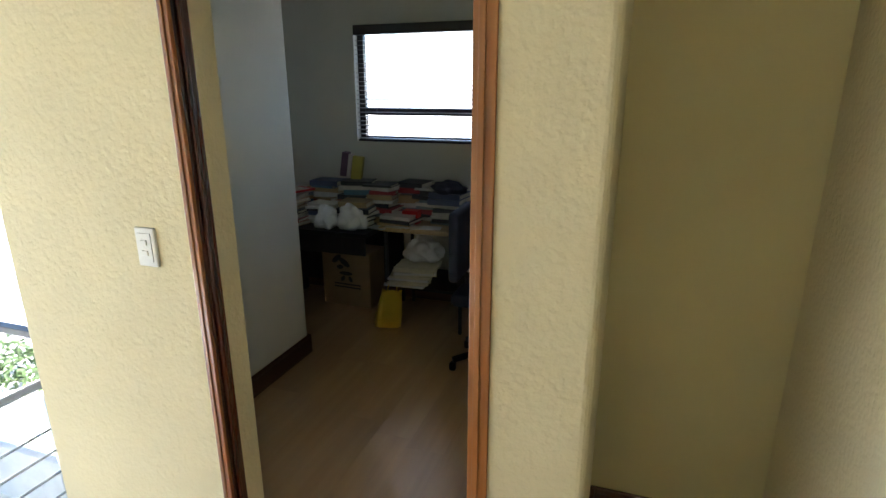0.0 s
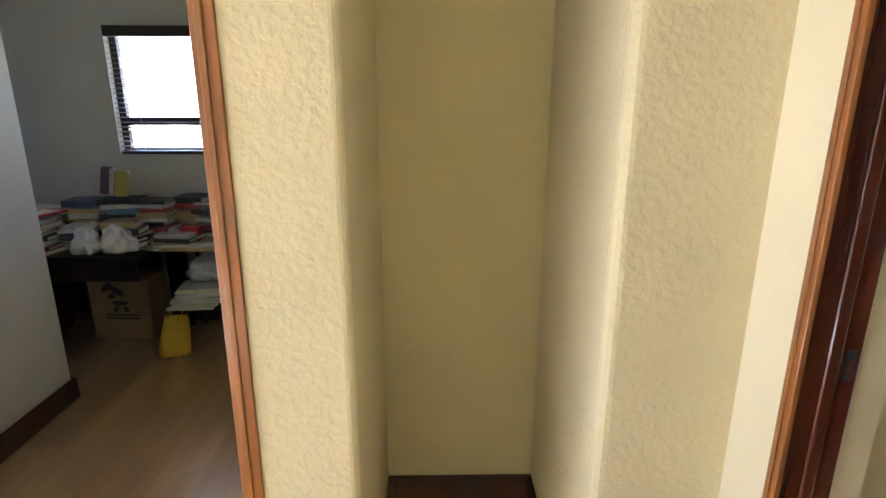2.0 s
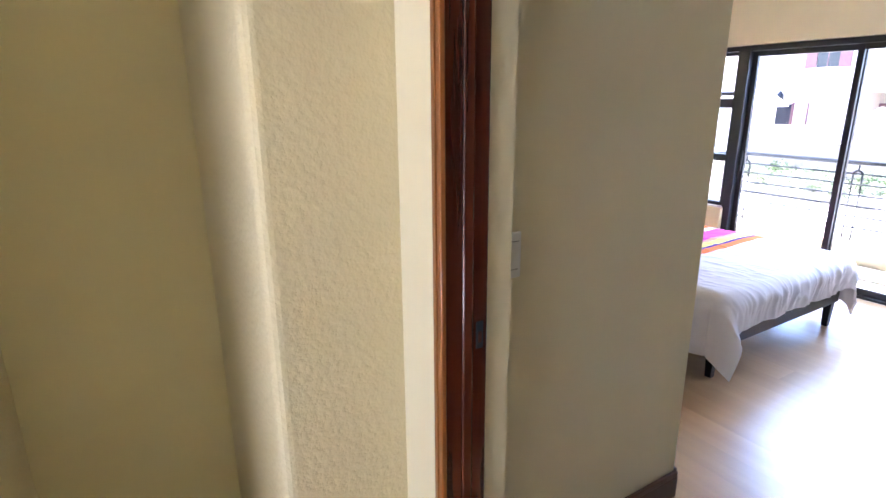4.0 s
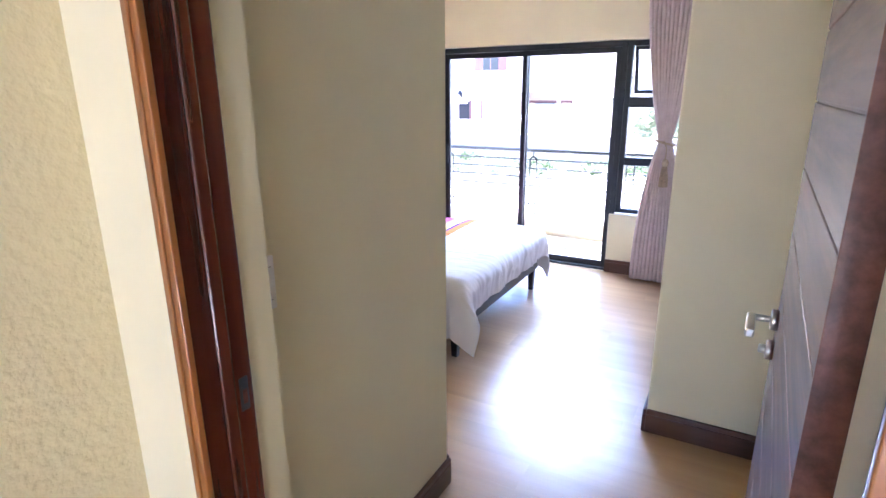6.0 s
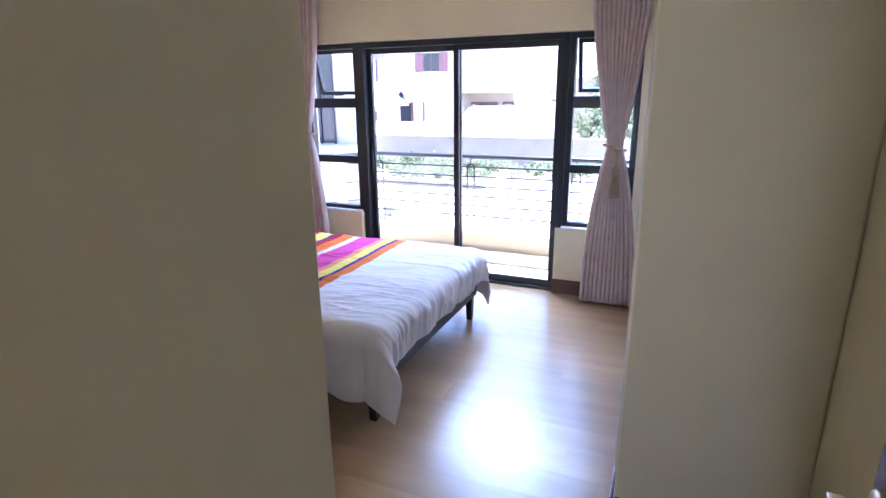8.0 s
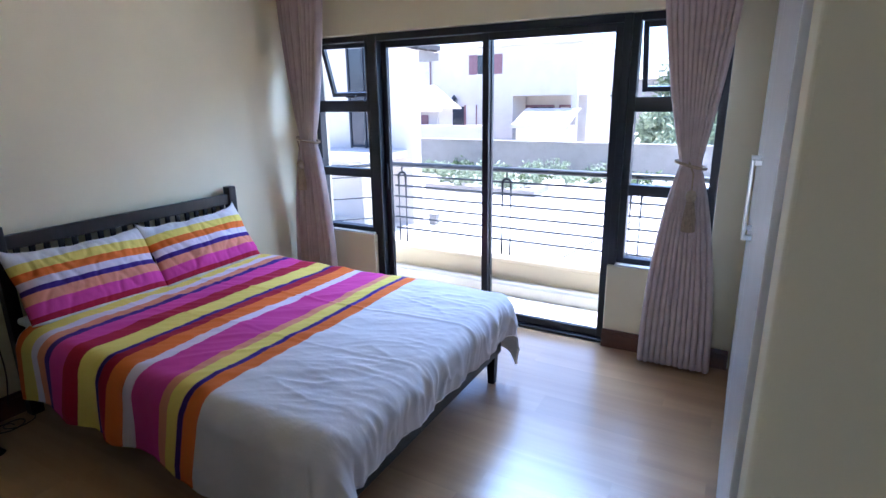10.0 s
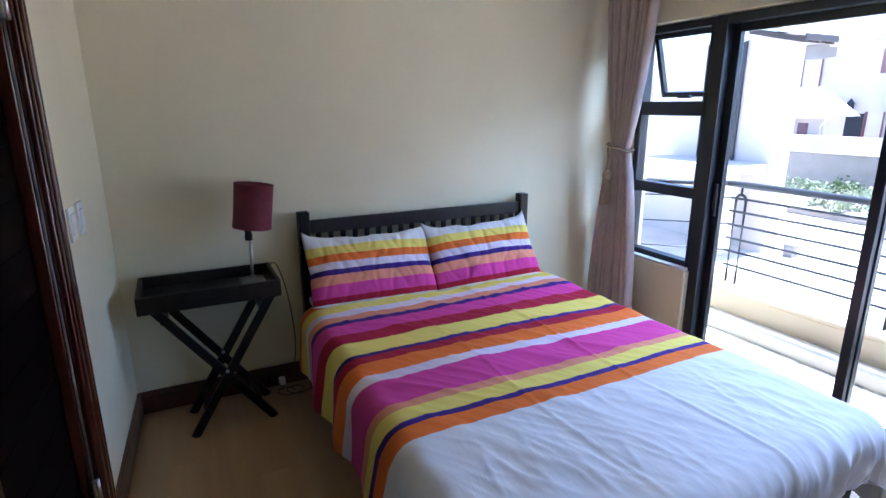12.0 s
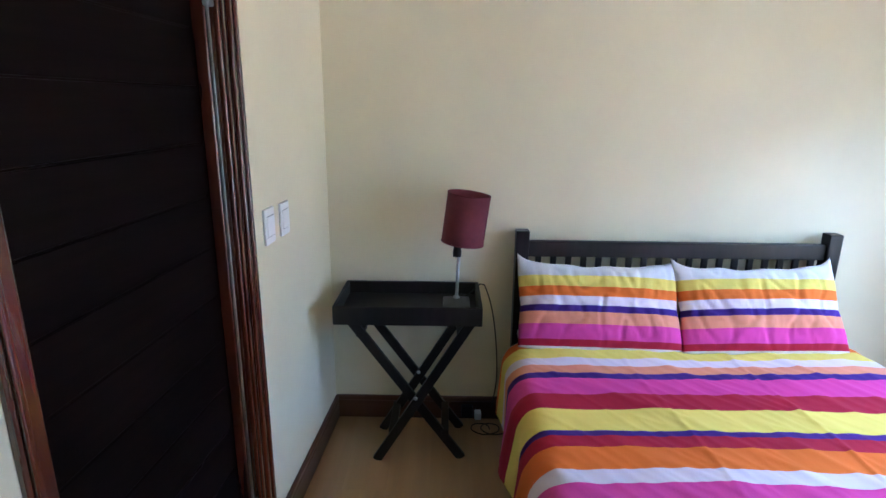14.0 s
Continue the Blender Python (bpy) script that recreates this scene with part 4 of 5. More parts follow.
def soft_bag(name, label, mat, x, y, z, rx, ry, rz, seed):
    b = bmesh.new()
    bmesh.ops.create_icosphere(b, subdivisions=4, radius=1)
    for v in b.verts:
        k = 1 + 0.45 * noise.noise(v.co * 1.9 + Vector((seed, 0, 0))) + 0.1 * noise.noise(v.co * 5 + Vector((0, seed, 0)))
        c = v.co * k
        top = max(0, c.z)
        v.co = Vector((c.x * rx * (1 - 0.2 * top), c.y * ry * (1 - 0.2 * top), max(0, (c.z + 0.75)) * rz))
    bmesh.ops.translate(b, verts=b.verts, vec=(x, y, z))
    return tagged(link(name, b, mat, None, "", True), label, "bag")


soft_bag("plastic_bag", "crumpled white plastic shopping bag on the desk", M_BAG, -2.13, 3.27, 0.731, 0.085, 0.06, 0.09, 2)
soft_bag("plastic_bag", "crumpled white plastic shopping bag on the desk", M_BAG, -1.95, 3.29, 0.731, 0.1, 0.07, 0.1, 9)
bx = thing("cardboard_box", "closed brown cardboard box with dark print under the desk", "box", at=(-2.2, 3.64, 0), turn=-3)
part("carton", block(-0.215, 0.215, -0.02, 0.22, 0, 0.45, 0.004), M_CARD, bx)
part("flap", block(-0.213, 0.213, -0.018, 0.098, 0.4505, 0.454, 0.001), M_CARD, bx)
part("flap", block(-0.213, 0.213, 0.102, 0.218, 0.4505, 0.454, 0.001), M_CARD, bx)
for cx_, cz_, ra, rb_, lean in ((-0.08, 0.385, 0.05, 0.022, 40), (-0.01, 0.36, 0.055, 0.024, -35), (-0.05, 0.32, 0.03, 0.018, 10), (0.0, 0.27, 0.06, 0.016, 0), (-0.03, 0.225, 0.026, 0.016, 60), (0.04, 0.225, 0.026, 0.016, -60)):
    b = lathe([(1.0, 0), (1.0, 0.002), (0.6, 0.0025)], 18)
    bmesh.ops.transform(b, verts=b.verts, matrix=pose(cx_, -0.0195, cz_, 90, 0, 0) @ pose(0, 0, 0, 0, 0, lean) @ Matrix.Diagonal((ra, rb_, 1, 1)))
    part("print", b, M_INK, bx, "dark printed mark")
for z in (0.15, 0.175):
    part("print", block(-0.11, 0.13, -0.022, -0.02, z, z + 0.012), M_INK, bx, "dark printed mark")
yb = bmesh.new()
for k, (z, sx, sy) in enumerate(((0, 0.085, 0.05), (0.004, 0.095, 0.055), (0.1, 0.09, 0.045), (0.2, 0.08, 0.02), (0.27, 0.07, 0.008))):
    for a in range(20):
        t = a / 20 * 2 * math.pi
        yb.verts.new((sx * max(-1, min(1, 1.25 * math.cos(t))) + 0.01 * noise.noise(Vector((a, k, 0))), sy * max(-1, min(1, 1.25 * math.sin(t))) - 0.03 * z, z + 0.012 * math.sin(t * 3) * (k == 4)))
yb.verts.ensure_lookup_table()
for k in range(4):
    for a in range(20):
        yb.faces.new([yb.verts[i] for i in (k * 20 + a, k * 20 + (a + 1) % 20, (k + 1) * 20 + (a + 1) % 20, (k + 1) * 20 + a)])
yb.faces.new([yb.verts[i] for i in range(19, -1, -1)])
bag = thing("shopping_bag", "bright yellow plastic shopping bag on the floor", "bag", at=(-1.735, 3.36, 0.002), turn=34)
bag.matrix_basis = pose(-1.735, 3.36, 0.004, 0, 9, 34)
part("bag_body", yb, M_YELLOW, bag, "", True)
part("bag_handle", tube([(-0.035, 0, 0.26), (-0.03, -0.01, 0.32), (0.03, -0.01, 0.32), (0.035, 0, 0.26)], 0.005, 6), M_YELLOW, bag, "", True)
for k in range(9):
    ppr = thing("magazine", "pale magazine in a sliding pile on the shelf", "magazine", "magazines")
    part("page_block", block(-0.15, 0.15, -0.11, 0.11, 0, 0.017, 0.002), M_PAGES if k % 3 else M_BAG, ppr)
    ppr.matrix_basis = pose(-1.62 + 0.012 * k, 3.5 - 0.004 * k, 0.302 + 0.018 * k, 0, 0, rng.uniform(-12, 12) + 15)
soft_bag("carrier_bag", "crumpled black carrier bag on the books", M_NAVY, -1.34, 3.6, 0.965, 0.12, 0.09, 0.05, 13)
soft_bag("plastic_bag", "crumpled pale plastic bag on the magazines", M_BAG, -1.52, 3.56, 0.466, 0.13, 0.1, 0.1, 4)
for k in range(7):
    sh_ = thing("paper_sheet", "loose white paper lying on the cluttered tables", "paper", "loose papers", (-1.98 + 0.1 * k + rng.uniform(-0.03, 0.03), 3.4 + rng.uniform(-0.02, 0.02), 0.7472 + 0.0012 * k if k > 2 else 0.7315 + 0.001 * k), rng.uniform(-40, 40))
    part("leaf", block(-0.07, 0.07, -0.05, 0.05, 0, 0.001), M_PAGES if k % 2 else M_BAG, sh_)
rb = thing("pen_box", "small red plastic box on the pale table", "box")
part("box_body", block(-1.66, -1.54, 3.5, 3.58, 0.746, 0.84, 0.006), M_RED, rb)
ch = thing("office_chair", "dark blue upholstered office chair on a black base", "office chair", at=(-0.86, 3.05, 0))
part("seat", block(-0.22, 0.22, -0.22, 0.22, 0.44, 0.52, 0.03, 4), M_NAVY, ch, "", True)
part("backrest", block(-0.24, -0.18, -0.2, 0.2, 0.58, 1.0, 0.025, 4), M_NAVY, ch, "", True)
part("back_bar", beam((-0.2, 0, 0.4), (-0.235, 0, 0.7), 0.03, 0.05), M_BLACKWOOD, ch)
part("gas_lift", tube([(0, 0, 0.1), (0, 0, 0.44)], 0.025, 14), M_BLACKWOOD, ch, "", True)
for k in range(5):
    a = k * 2 * math.pi / 5
    lg = part("foot", beam((0, 0, 0.11), (0.27 * math.cos(a), 0.27 * math.sin(a), 0.07), 0.035, 0.03), M_BLACKWOOD, ch)
    part("castor", block(0.27 * math.cos(a) - 0.02, 0.27 * math.cos(a) + 0.02, 0.27 * math.sin(a) - 0.02, 0.27 * math.sin(a) + 0.02, 0.0, 0.055, 0.012, 3), M_BLACKWOOD, lg)

# study window with a slatted blind
sw = tagged(thing("window_study", "dark brown window in two lights behind a blind", "window"), kind="structure")
M_BROWN = paint("dark_brown_frame", (0.035, 0.022, 0.018), 0.4)
for x0, x1, z0, z1 in ((-2.23, -2.18, 1.27, 2.12), (-1.1, -1.05, 1.27, 2.12), (-2.18, -1.1, 2.07, 2.12), (-2.18, -1.1, 1.27, 1.31), (-2.18, -1.1, 1.47, 1.53)):
    part("window_frame", block(x0, x1, 4.03, 4.08, z0, z1, 0.004), M_BROWN, sw)
for z0, z1 in ((1.31, 1.47), (1.53, 2.07)):
    part("pane", block(-2.18, -1.1, 4.052, 4.058, z0, z1), M_GLASS, sw).visible_shadow = False
bl = thing("window_blind", "open dark brown slatted blind in the study window", "blind")
part("head_rail", block(-2.225, -1.055, 3.955, 4.01, 2.06, 2.13, 0.005), M_BROWN, bl, "dark brown head rail")
sl_me = None
for k in range(23):
    z = 1.295 + k * 0.033
    if sl_me is None:
        sl = part("slat", block(-2.22, -1.06, -0.02, 0.02, -0.0016, 0.0016), paint("pale_brown_slat", (0.34, 0.29, 0.25), 0.4), bl)
        sl_me = sl.data
    else:
        sl = new("slat", sl_me)
        sl.parent = bl
    sl.matrix_basis = pose(0, 3.99, z, 4)
part("bottom_rail", block(-2.222, -1.058, 3.97, 4.01, 1.272, 1.287, 0.004), M_BROWN, bl)
for x in (-2.05, -1.25):
    part("ladder_cord", tube([(x, 3.97, 1.28), (x, 3.97, 2.07)], 0.0015, 5), M_PAGES, bl)
# ---- balcony and outside ----
M_TILE = plain("pale_balcony_tile", (0.62, 0.58, 0.5), 0.5, vary=0.12, bumps=0.15)
M_RENDER = plain("cream_render", (0.72, 0.61, 0.43), 0.85, vary=0.08, scale=2, bumps=0.3, bscale=40, bdist=0.004)
M_WHITEWALL = plain("white_render", (0.56, 0.50, 0.44), 0.85, vary=0.06, scale=1.2, bumps=0.25, bscale=30, bdist=0.005)
M_GREYWALL = plain("grey_render", (0.28, 0.255, 0.225), 0.9, vary=0.12, scale=1.5, bumps=0.3, bscale=20, bdist=0.006)
M_PAVING = plain("pale_paving", (0.6, 0.55, 0.47), 0.85, vary=0.12, scale=1.2, bumps=0.3, bscale=12, bdist=0.01)
M_ROOF = plain("pale_roof_tile", (0.5, 0.45, 0.39), 0.8, vary=0.15, scale=3, bumps=0.3)
# plum paint made paler to carry the haze of distance
M_HAZED_PLUM = plain("hazed_plum_shutter", (0.19, 0.095, 0.105), 0.6)
M_DARKGLASS = plain("dark_window_glass", (0.03, 0.035, 0.045), 0.1, vary=0.05)
M_LEAF = plain("garden_leaf", (0.09, 0.13, 0.04), 0.6, vary=0.5, scale=9)
# leaf green lightened: the bright haze over far trees is in the colour
M_HAZED_LEAF = plain("hazed_tree_leaf", (0.12, 0.15, 0.065), 0.6, vary=0.4, scale=5)
M_BARK = plain("grey_bark", (0.12, 0.09, 0.07), 0.9, vary=0.3, bumps=0.5, bscale=30)
G = -2.0

structure("ground", block(-120, 240, -180, 180, G - 0.4, G), M_PAVING, "pale sunlit paving and ground outside")
structure("lower_storey", block(-1.5, 5.62, -1.45, 4.13, G, -0.252), M_WHITEWALL, "rendered wall of the storey below")
structure("lower_storey_stair", block(-4.3, -1.52, -1.45, 1.8, G, -0.802), M_WHITEWALL, "rendered wall below the stair landing")
structure("lower_storey_study", block(-4.0, -2.2, 2.68, 4.13, G, -0.252), M_WHITEWALL, "rendered wall below the study bay")
structure("lower_storey_side", block(-2.2, -1.5, 1.805, 4.13, G, -0.252), M_WHITEWALL, "rendered wall below the study")
structure("balcony_floor", block(5.64, 6.42, -0.6, 4.2, -0.27, -0.03), M_RENDER, "balcony slab under pale tiles")
tile_me = None
floor_t = bpy.data.objects["balcony_floor"]
for i in range(2):
    for j in range(13):
        x0, y0 = 5.642 + i * 0.27, -0.55 + j * 0.36
        if tile_me is None:
            tl = part("tile", block(0.002, 0.266, 0.002, 0.356, 0, 0.022, 0.002, 1), M_TILE, floor_t)
            tile_me = tl.data
        else:
            tl = new("tile", tile_me)
            tl.parent = floor_t
        tl.matrix_basis = pose(x0, y0, -0.03)
structure("balcony_kerb", block(6.19, 6.42, -0.6, 4.2, -0.03, 0.25, 0.015), M_RENDER, "cream rendered balcony upstand")
structure("balcony_coping", block(6.17, 6.44, -0.6, 4.2, 0.25, 0.285, 0.01), M_RENDER, "cream coping on the balcony upstand")
structure("balcony_step", block(6.05, 6.19, -0.6, 4.2, -0.03, 0.09, 0.01), M_TILE, "pale tiled step along the balcony upstand")
# out-of-view slab added so that no direct sun enters the bedroom
structure("balcony_roof", block(5.64, 6.35, -0.8, 4.4, 3.1, 3.25), M_WHITEWALL, "unseen white slab over the balcony, added to block the sun")
structure("parapet_outside", block(5.64, 5.7, -0.6, 4.2, 2.85, 3.1), M_WHITEWALL, "white wall over the balcony door")

rail = thing("balcony_railing", "galvanised balcony railing with looped posts and thin bars", "railing")
RX = 6.3
part("top_rail", tube([(RX, -0.55, 1.055), (RX, 3.56, 1.045)], 0.024, 12), M_RAIL, rail, "", True)
for y in (3.45, 2.36, 1.27, 0.18):
    pts = [(RX, y + 0.04, 0.285), (RX, y + 0.04, 0.93)] + [(RX, y + 0.04 * math.cos(a * math.pi / 8), 0.93 + 0.04 * math.sin(a * math.pi / 8)) for a in range(1, 8)] + [(RX, y - 0.04, 0.93), (RX, y - 0.04, 0.285)]
    part("looped_post", tube(pts, 0.011, 8), M_RAIL, rail, "", True)
    part("stub", tube([(RX, y, 0.965), (RX, y, 1.05)], 0.008, 8), M_RAIL, rail, "", True)
for z in (0.42, 0.53, 0.63, 0.735, 0.84, 0.94):
    part("bar", tube([(RX, -0.55, z), (RX, 3.53, z)], 0.0095, 6), M_RAIL, rail, "", True)
part("end_rail", tube([(RX, 3.56, 1.045), (5.7, 4.1, 1.045)], 0.02, 10), M_RAIL, rail, "", True)
for z in (0.53, 0.735, 0.94):
    part("end_bar", tube([(RX, 3.53, z), (5.75, 4.05, z)], 0.0055, 6), M_RAIL, rail, "", True)


def far_window(parent, x, y0, y1, z0, z1, shutters=True):
    w = part("window", block(x - 0.03, x + 0.02, y0, y1, z0, z1), M_DARKGLASS, parent)
    part("window_sill", block(x - 0.1, x + 0.0, y0 - 0.05, y1 + 0.05, z0 - 0.06, z0), M_WHITEWALL, w)
    if shutters:
        s = (y1 - y0) * 0.55
        for a, b in ((y0 - s, y0 - 0.02), (y1 + 0.02, y1 + s)):
            part("shutter", block(x - 0.06, x - 0.01, a, b, z0 - 0.03, z1 + 0.03), M_HAZED_PLUM, w, "plum shutter")
    return w


def hip_roof(parent, x0, x1, y0, y1, z0, rise, inset, courses=9):
    """A hipped roof in lapped courses over a rectangle; inset: how far the top edge lies inside the eaves."""
    r = bmesh.new()
    for k in range(courses):
        rings = []
        for f, lift in ((k / courses, 0.0), (k / courses, 0.07), ((k + 1) / courses, 0.02)):
            d, z = inset * f, z0 + rise * f + lift
            rings.append([r.verts.new(c) for c in ((x0 + d, y0 + d, z), (x1 - d, y0 + d, z), (x1 - d, y1 - d, z), (x0 + d, y1 - d, z))])
        for a, b in zip(rings, rings[1:]):
            for i in range(4):
                r.faces.new((a[i], a[(i + 1) % 4], b[(i + 1) % 4], b[i]))
        if k in (0, courses - 1):
            r.faces.new(rings[0][::-1] if k == 0 else rings[-1])
    return part("roof", r, M_ROOF, parent)


def lean_roof(parent, x0, x1, y0, y1, z0, z1, courses=7):
    """A slope rising along x in lapped courses."""
    roof = bmesh.new()
    for k in range(courses):
        a, b = k / courses, (k + 1) / courses
        xa, xb, za, zb = x0 + (x1 - x0) * a, x0 + (x1 - x0) * b, z0 + (z1 - z0) * a, z0 + (z1 - z0) * b
        vs = [roof.verts.new(c) for c in ((xa, y0, za), (xa, y1, za), (xb, y1, zb), (xb, y0, zb), (xa, y0, za + 0.1), (xa, y1, za + 0.1), (xb, y1, zb + 0.04), (xb, y0, zb + 0.04))]
        for f in ((0, 1, 2, 3), (4, 7, 6, 5), (0, 4, 5, 1), (1, 5, 6, 2), (2, 6, 7, 3), (3, 7, 4, 0)):
            roof.faces.new([vs[i] for i in f])
    return part("roof", roof, M_ROOF, parent)


# the two-storey house across the garden
hs = thing("house", "white two-storey house with plum shutters and a porch", "house")
HX = 36.5
bm = block(HX, HX + 12, 14.45, 20.0, G, 4.72)
block(HX, HX + 12, 10.2, 14.45, 1.76, 4.72, bm=bm)
block(HX + 2.5, HX + 12, 10.2, 14.45, G, 1.76, bm=bm)
block(HX, HX + 0.4, 10.2, 10.55, G, 1.76, bm=bm)
part("wall", bm, M_WHITEWALL, hs)
part("eave", block(HX - 0.25, HX + 12.3, 9.8, 20.3, 4.72, 4.84, 0.02), M_WHITEWALL, hs)
hip_roof(hs, HX - 0.3, HX + 12.35, 9.75, 20.35, 4.84, 1.6, 4.6)
far_window(hs, HX, 15.85, 17.0, 3.2, 4.38)
part("window_bar", block(HX - 0.05, HX - 0.03, 16.4, 16.45, 3.2, 4.38), M_HAZED_PLUM, hs)
for ya, yb, za in ((14.0, 14.42, G), (12.4, 14.0, 0.0), (11.25, 12.05, G)):
    pd = part("porch_window" if za > G else "porch_door", block(HX + 2.44, HX + 2.49, ya, yb, za, 1.05), M_DARKGLASS if za > G else M_RENDER, hs)
    for yc in (ya, yb - 0.1):
        part("door_frame", block(HX + 2.38, HX + 2.44, yc, yc + 0.1, za, 1.15), M_HAZED_PLUM, pd, "plum frame")
    part("door_frame", block(HX + 2.38, HX + 2.44, ya + 0.1, yb - 0.1, 1.0, 1.15), M_HAZED_PLUM, pd, "plum frame")
fd = part("front_door", block(HX - 0.03, HX + 0.05, 18.0, 19.0, G, 1.1), M_DARKGLASS, hs)
part("door_frame", block(HX - 0.08, HX - 0.03, 17.9, 18.0, G, 1.2), M_HAZED_PLUM, fd)
sp = part("side_window", block(HX - 0.04, HX + 0.02, 17.1, 17.85, -0.12, 1.15), M_PAVING, hs, "pale blind side window")
for ya in (17.02, 17.85):
    part("window_frame", block(HX - 0.08, HX - 0.04, ya, ya + 0.08, -0.2, 1.2), M_HAZED_PLUM, sp)
lan = part("wall_lantern", block(HX - 0.38, HX - 0.1, 18.55, 18.83, 1.28, 1.62, 0.03), M_ALU, hs)
part("lantern_cap", lathe([(0.22, 1.62), (0.12, 1.76), (0.02, 1.9)], 10), M_ALU, lan).matrix_basis = pose(HX - 0.24, 18.69, 0)
part("lantern_arm", block(HX - 0.3, HX, 18.66, 18.72, 1.2, 1.27), M_ALU, lan)

wing = thing("house_wing", "low white wing with a pale tiled hipped roof", "house")
part("wall", block(32, 33.8, 17.5, 26, G, 0.98), M_WHITEWALL, wing)
hip_roof(wing, 31.6, 34.1, 17.0, 26.5, 1.0, 1.45, 1.24)
wnd = part("window", block(31.95, 32.02, 18.25, 18.75, -0.05, 0.68), M_HAZED_PLUM, wing)
part("window_sill", block(31.88, 31.95, 18.2, 18.8, -0.12, -0.05), M_WHITEWALL, wnd)
part("gutter", tube([(31.55, 17.0, 0.98), (31.55, 26.5, 0.98)], 0.08, 8), M_WHITEWALL, wing)
part("downpipe", tube([(31.6, 17.2, 0.92), (31.92, 17.6, 0.45), (31.92, 17.6, G)], 0.06, 8), M_WHITEWALL, wing)
tower = thing("house", "tall white house part behind with a plum band", "house")
part("wall", block(41, 50, 20.4, 28, G, 4.5), M_WHITEWALL, tower)
part("band", block(40.9, 50, 20.4, 28, 4.5, 5.35), M_GREYWALL, tower, "dull grey-plum band under the roof")
part("roof", block(40.5, 50.4, 20.4, 28.4, 5.35, 5.55, 0.03), M_ROOF, tower)
tw = part("window", block(40.95, 41.02, 23.3, 24.4, 2.5, 4.4), M_PAVING, tower, "pale tall window")
for ya in (23.22, 24.4):
    part("window_frame", block(40.9, 40.95, ya, ya + 0.08, 2.4, 4.45), M_HAZED_PLUM, tw)
gk = thing("gate_house", "low cream outbuilding with a sunlit pale tiled roof", "outbuilding")
part("wall", block(33.6, 35.6, 10.0, 13.05, G, 0.0), M_RENDER, gk)
lean_roof(gk, 33.2, 35.7, 9.7, 13.2, 0.0, 0.95)
part("fascia", block(33.15, 33.2, 9.7, 13.2, -0.12, 0.06), M_WHITEWALL, gk)

# garden walls
structure("boundary_wall", block(28.0, 28.3, -8.0, 22, G, -0.52, 0.01), M_GREYWALL, "grey rendered boundary wall")
structure("boundary_coping", block(27.94, 28.36, -8.0, 22, -0.52, -0.44, 0.015), M_GREYWALL, "grey coping on the boundary wall")
structure("boundary_wall_rear", block(31, 31.25, 13.9, 22, G, 0.12, 0.01), M_WHITEWALL, "white inner wall before the house")
structure("boundary_pier", block(30.93, 31.32, 13.6, 13.9, G, 0.0, 0.01), M_WHITEWALL, "white end pier of the inner wall")
structure("boundary_wall_far", block(62, 62.4, -22, 17, G, 1.3, 0.01), M_GREYWALL, "grey rendered wall up the street")
structure("paving_channel", beam((13.0, 4.2, G + 0.003), (25.0, 2.35, G + 0.003), 0.01, 0.09, 0.001), M_GREYWALL, "narrow grey strip across the paving")

# the near wing beside the balcony
nb = thing("neighbour_wing", "white rendered wing beside the balcony with a dark eave", "house")
part("wall", block(15.5, 16.0, 9.12, 20, G, 3.2), M_WHITEWALL, nb)
rf = bmesh.new()
for k in range(9):
    y0, z0 = 8.62 + k * 0.62, 3.06 + k * 0.17
    b0 = block(15.1, 16.3, 0, 0.68, 0, 0.07, 0.01, 1)
    bmesh.ops.transform(b0, verts=b0.verts, matrix=pose(0, y0, z0, 15.3))
    tmp = bpy.data.meshes.new("tmp")
    b0.to_mesh(tmp)
    b0.free()
    rf.from_mesh(tmp)
    bpy.data.meshes.remove(tmp)
part("roof", rf, M_ROOF, nb)
part("fascia", block(15.1, 16.3, 8.59, 8.62, 2.97, 3.1), M_BROWN, nb, "dark eave board")
for k in range(3):
    x = 15.2 + k * 0.5
    part("rafter", beam((x, 8.64, 2.98), (x, 10.0, 3.3), 0.1, 0.12, 0.01), M_BROWN, nb, "dark eave rafter")
nw = part("window", block(15.46, 15.52, 10.25, 11.25, 0.25, 3.1), M_DARKGLASS, nb)
for ya in (10.2, 10.7, 11.25):
    part("window_frame", block(15.42, 15.46, ya, ya + 0.06, 0.22, 3.12), M_ALU, nw)
part("ledge", block(14.0, 15.5, 9.3, 12.2, 0.0, 0.22, 0.03), M_WHITEWALL, nb)
part("column", block(14.2, 14.75, 9.45, 10.0, G, 0.0, 0.01), M_RENDER, nb)
for x, y in ((15.8, 8.6), (17.8, 10.5), (21.9, 7.9)):
    pl = thing("paving_light", "small grey concrete bollard on the paving", "bollard", "garden bollards", (x, y, G))
    part("body", block(-0.1, 0.1, -0.13, 0.13, 0, 0.28, 0.02), M_GREYWALL, pl)
    part("cap", block(-0.11, 0.11, -0.14, 0.14, 0.28, 0.32, 0.015), M_GREYWALL, pl)


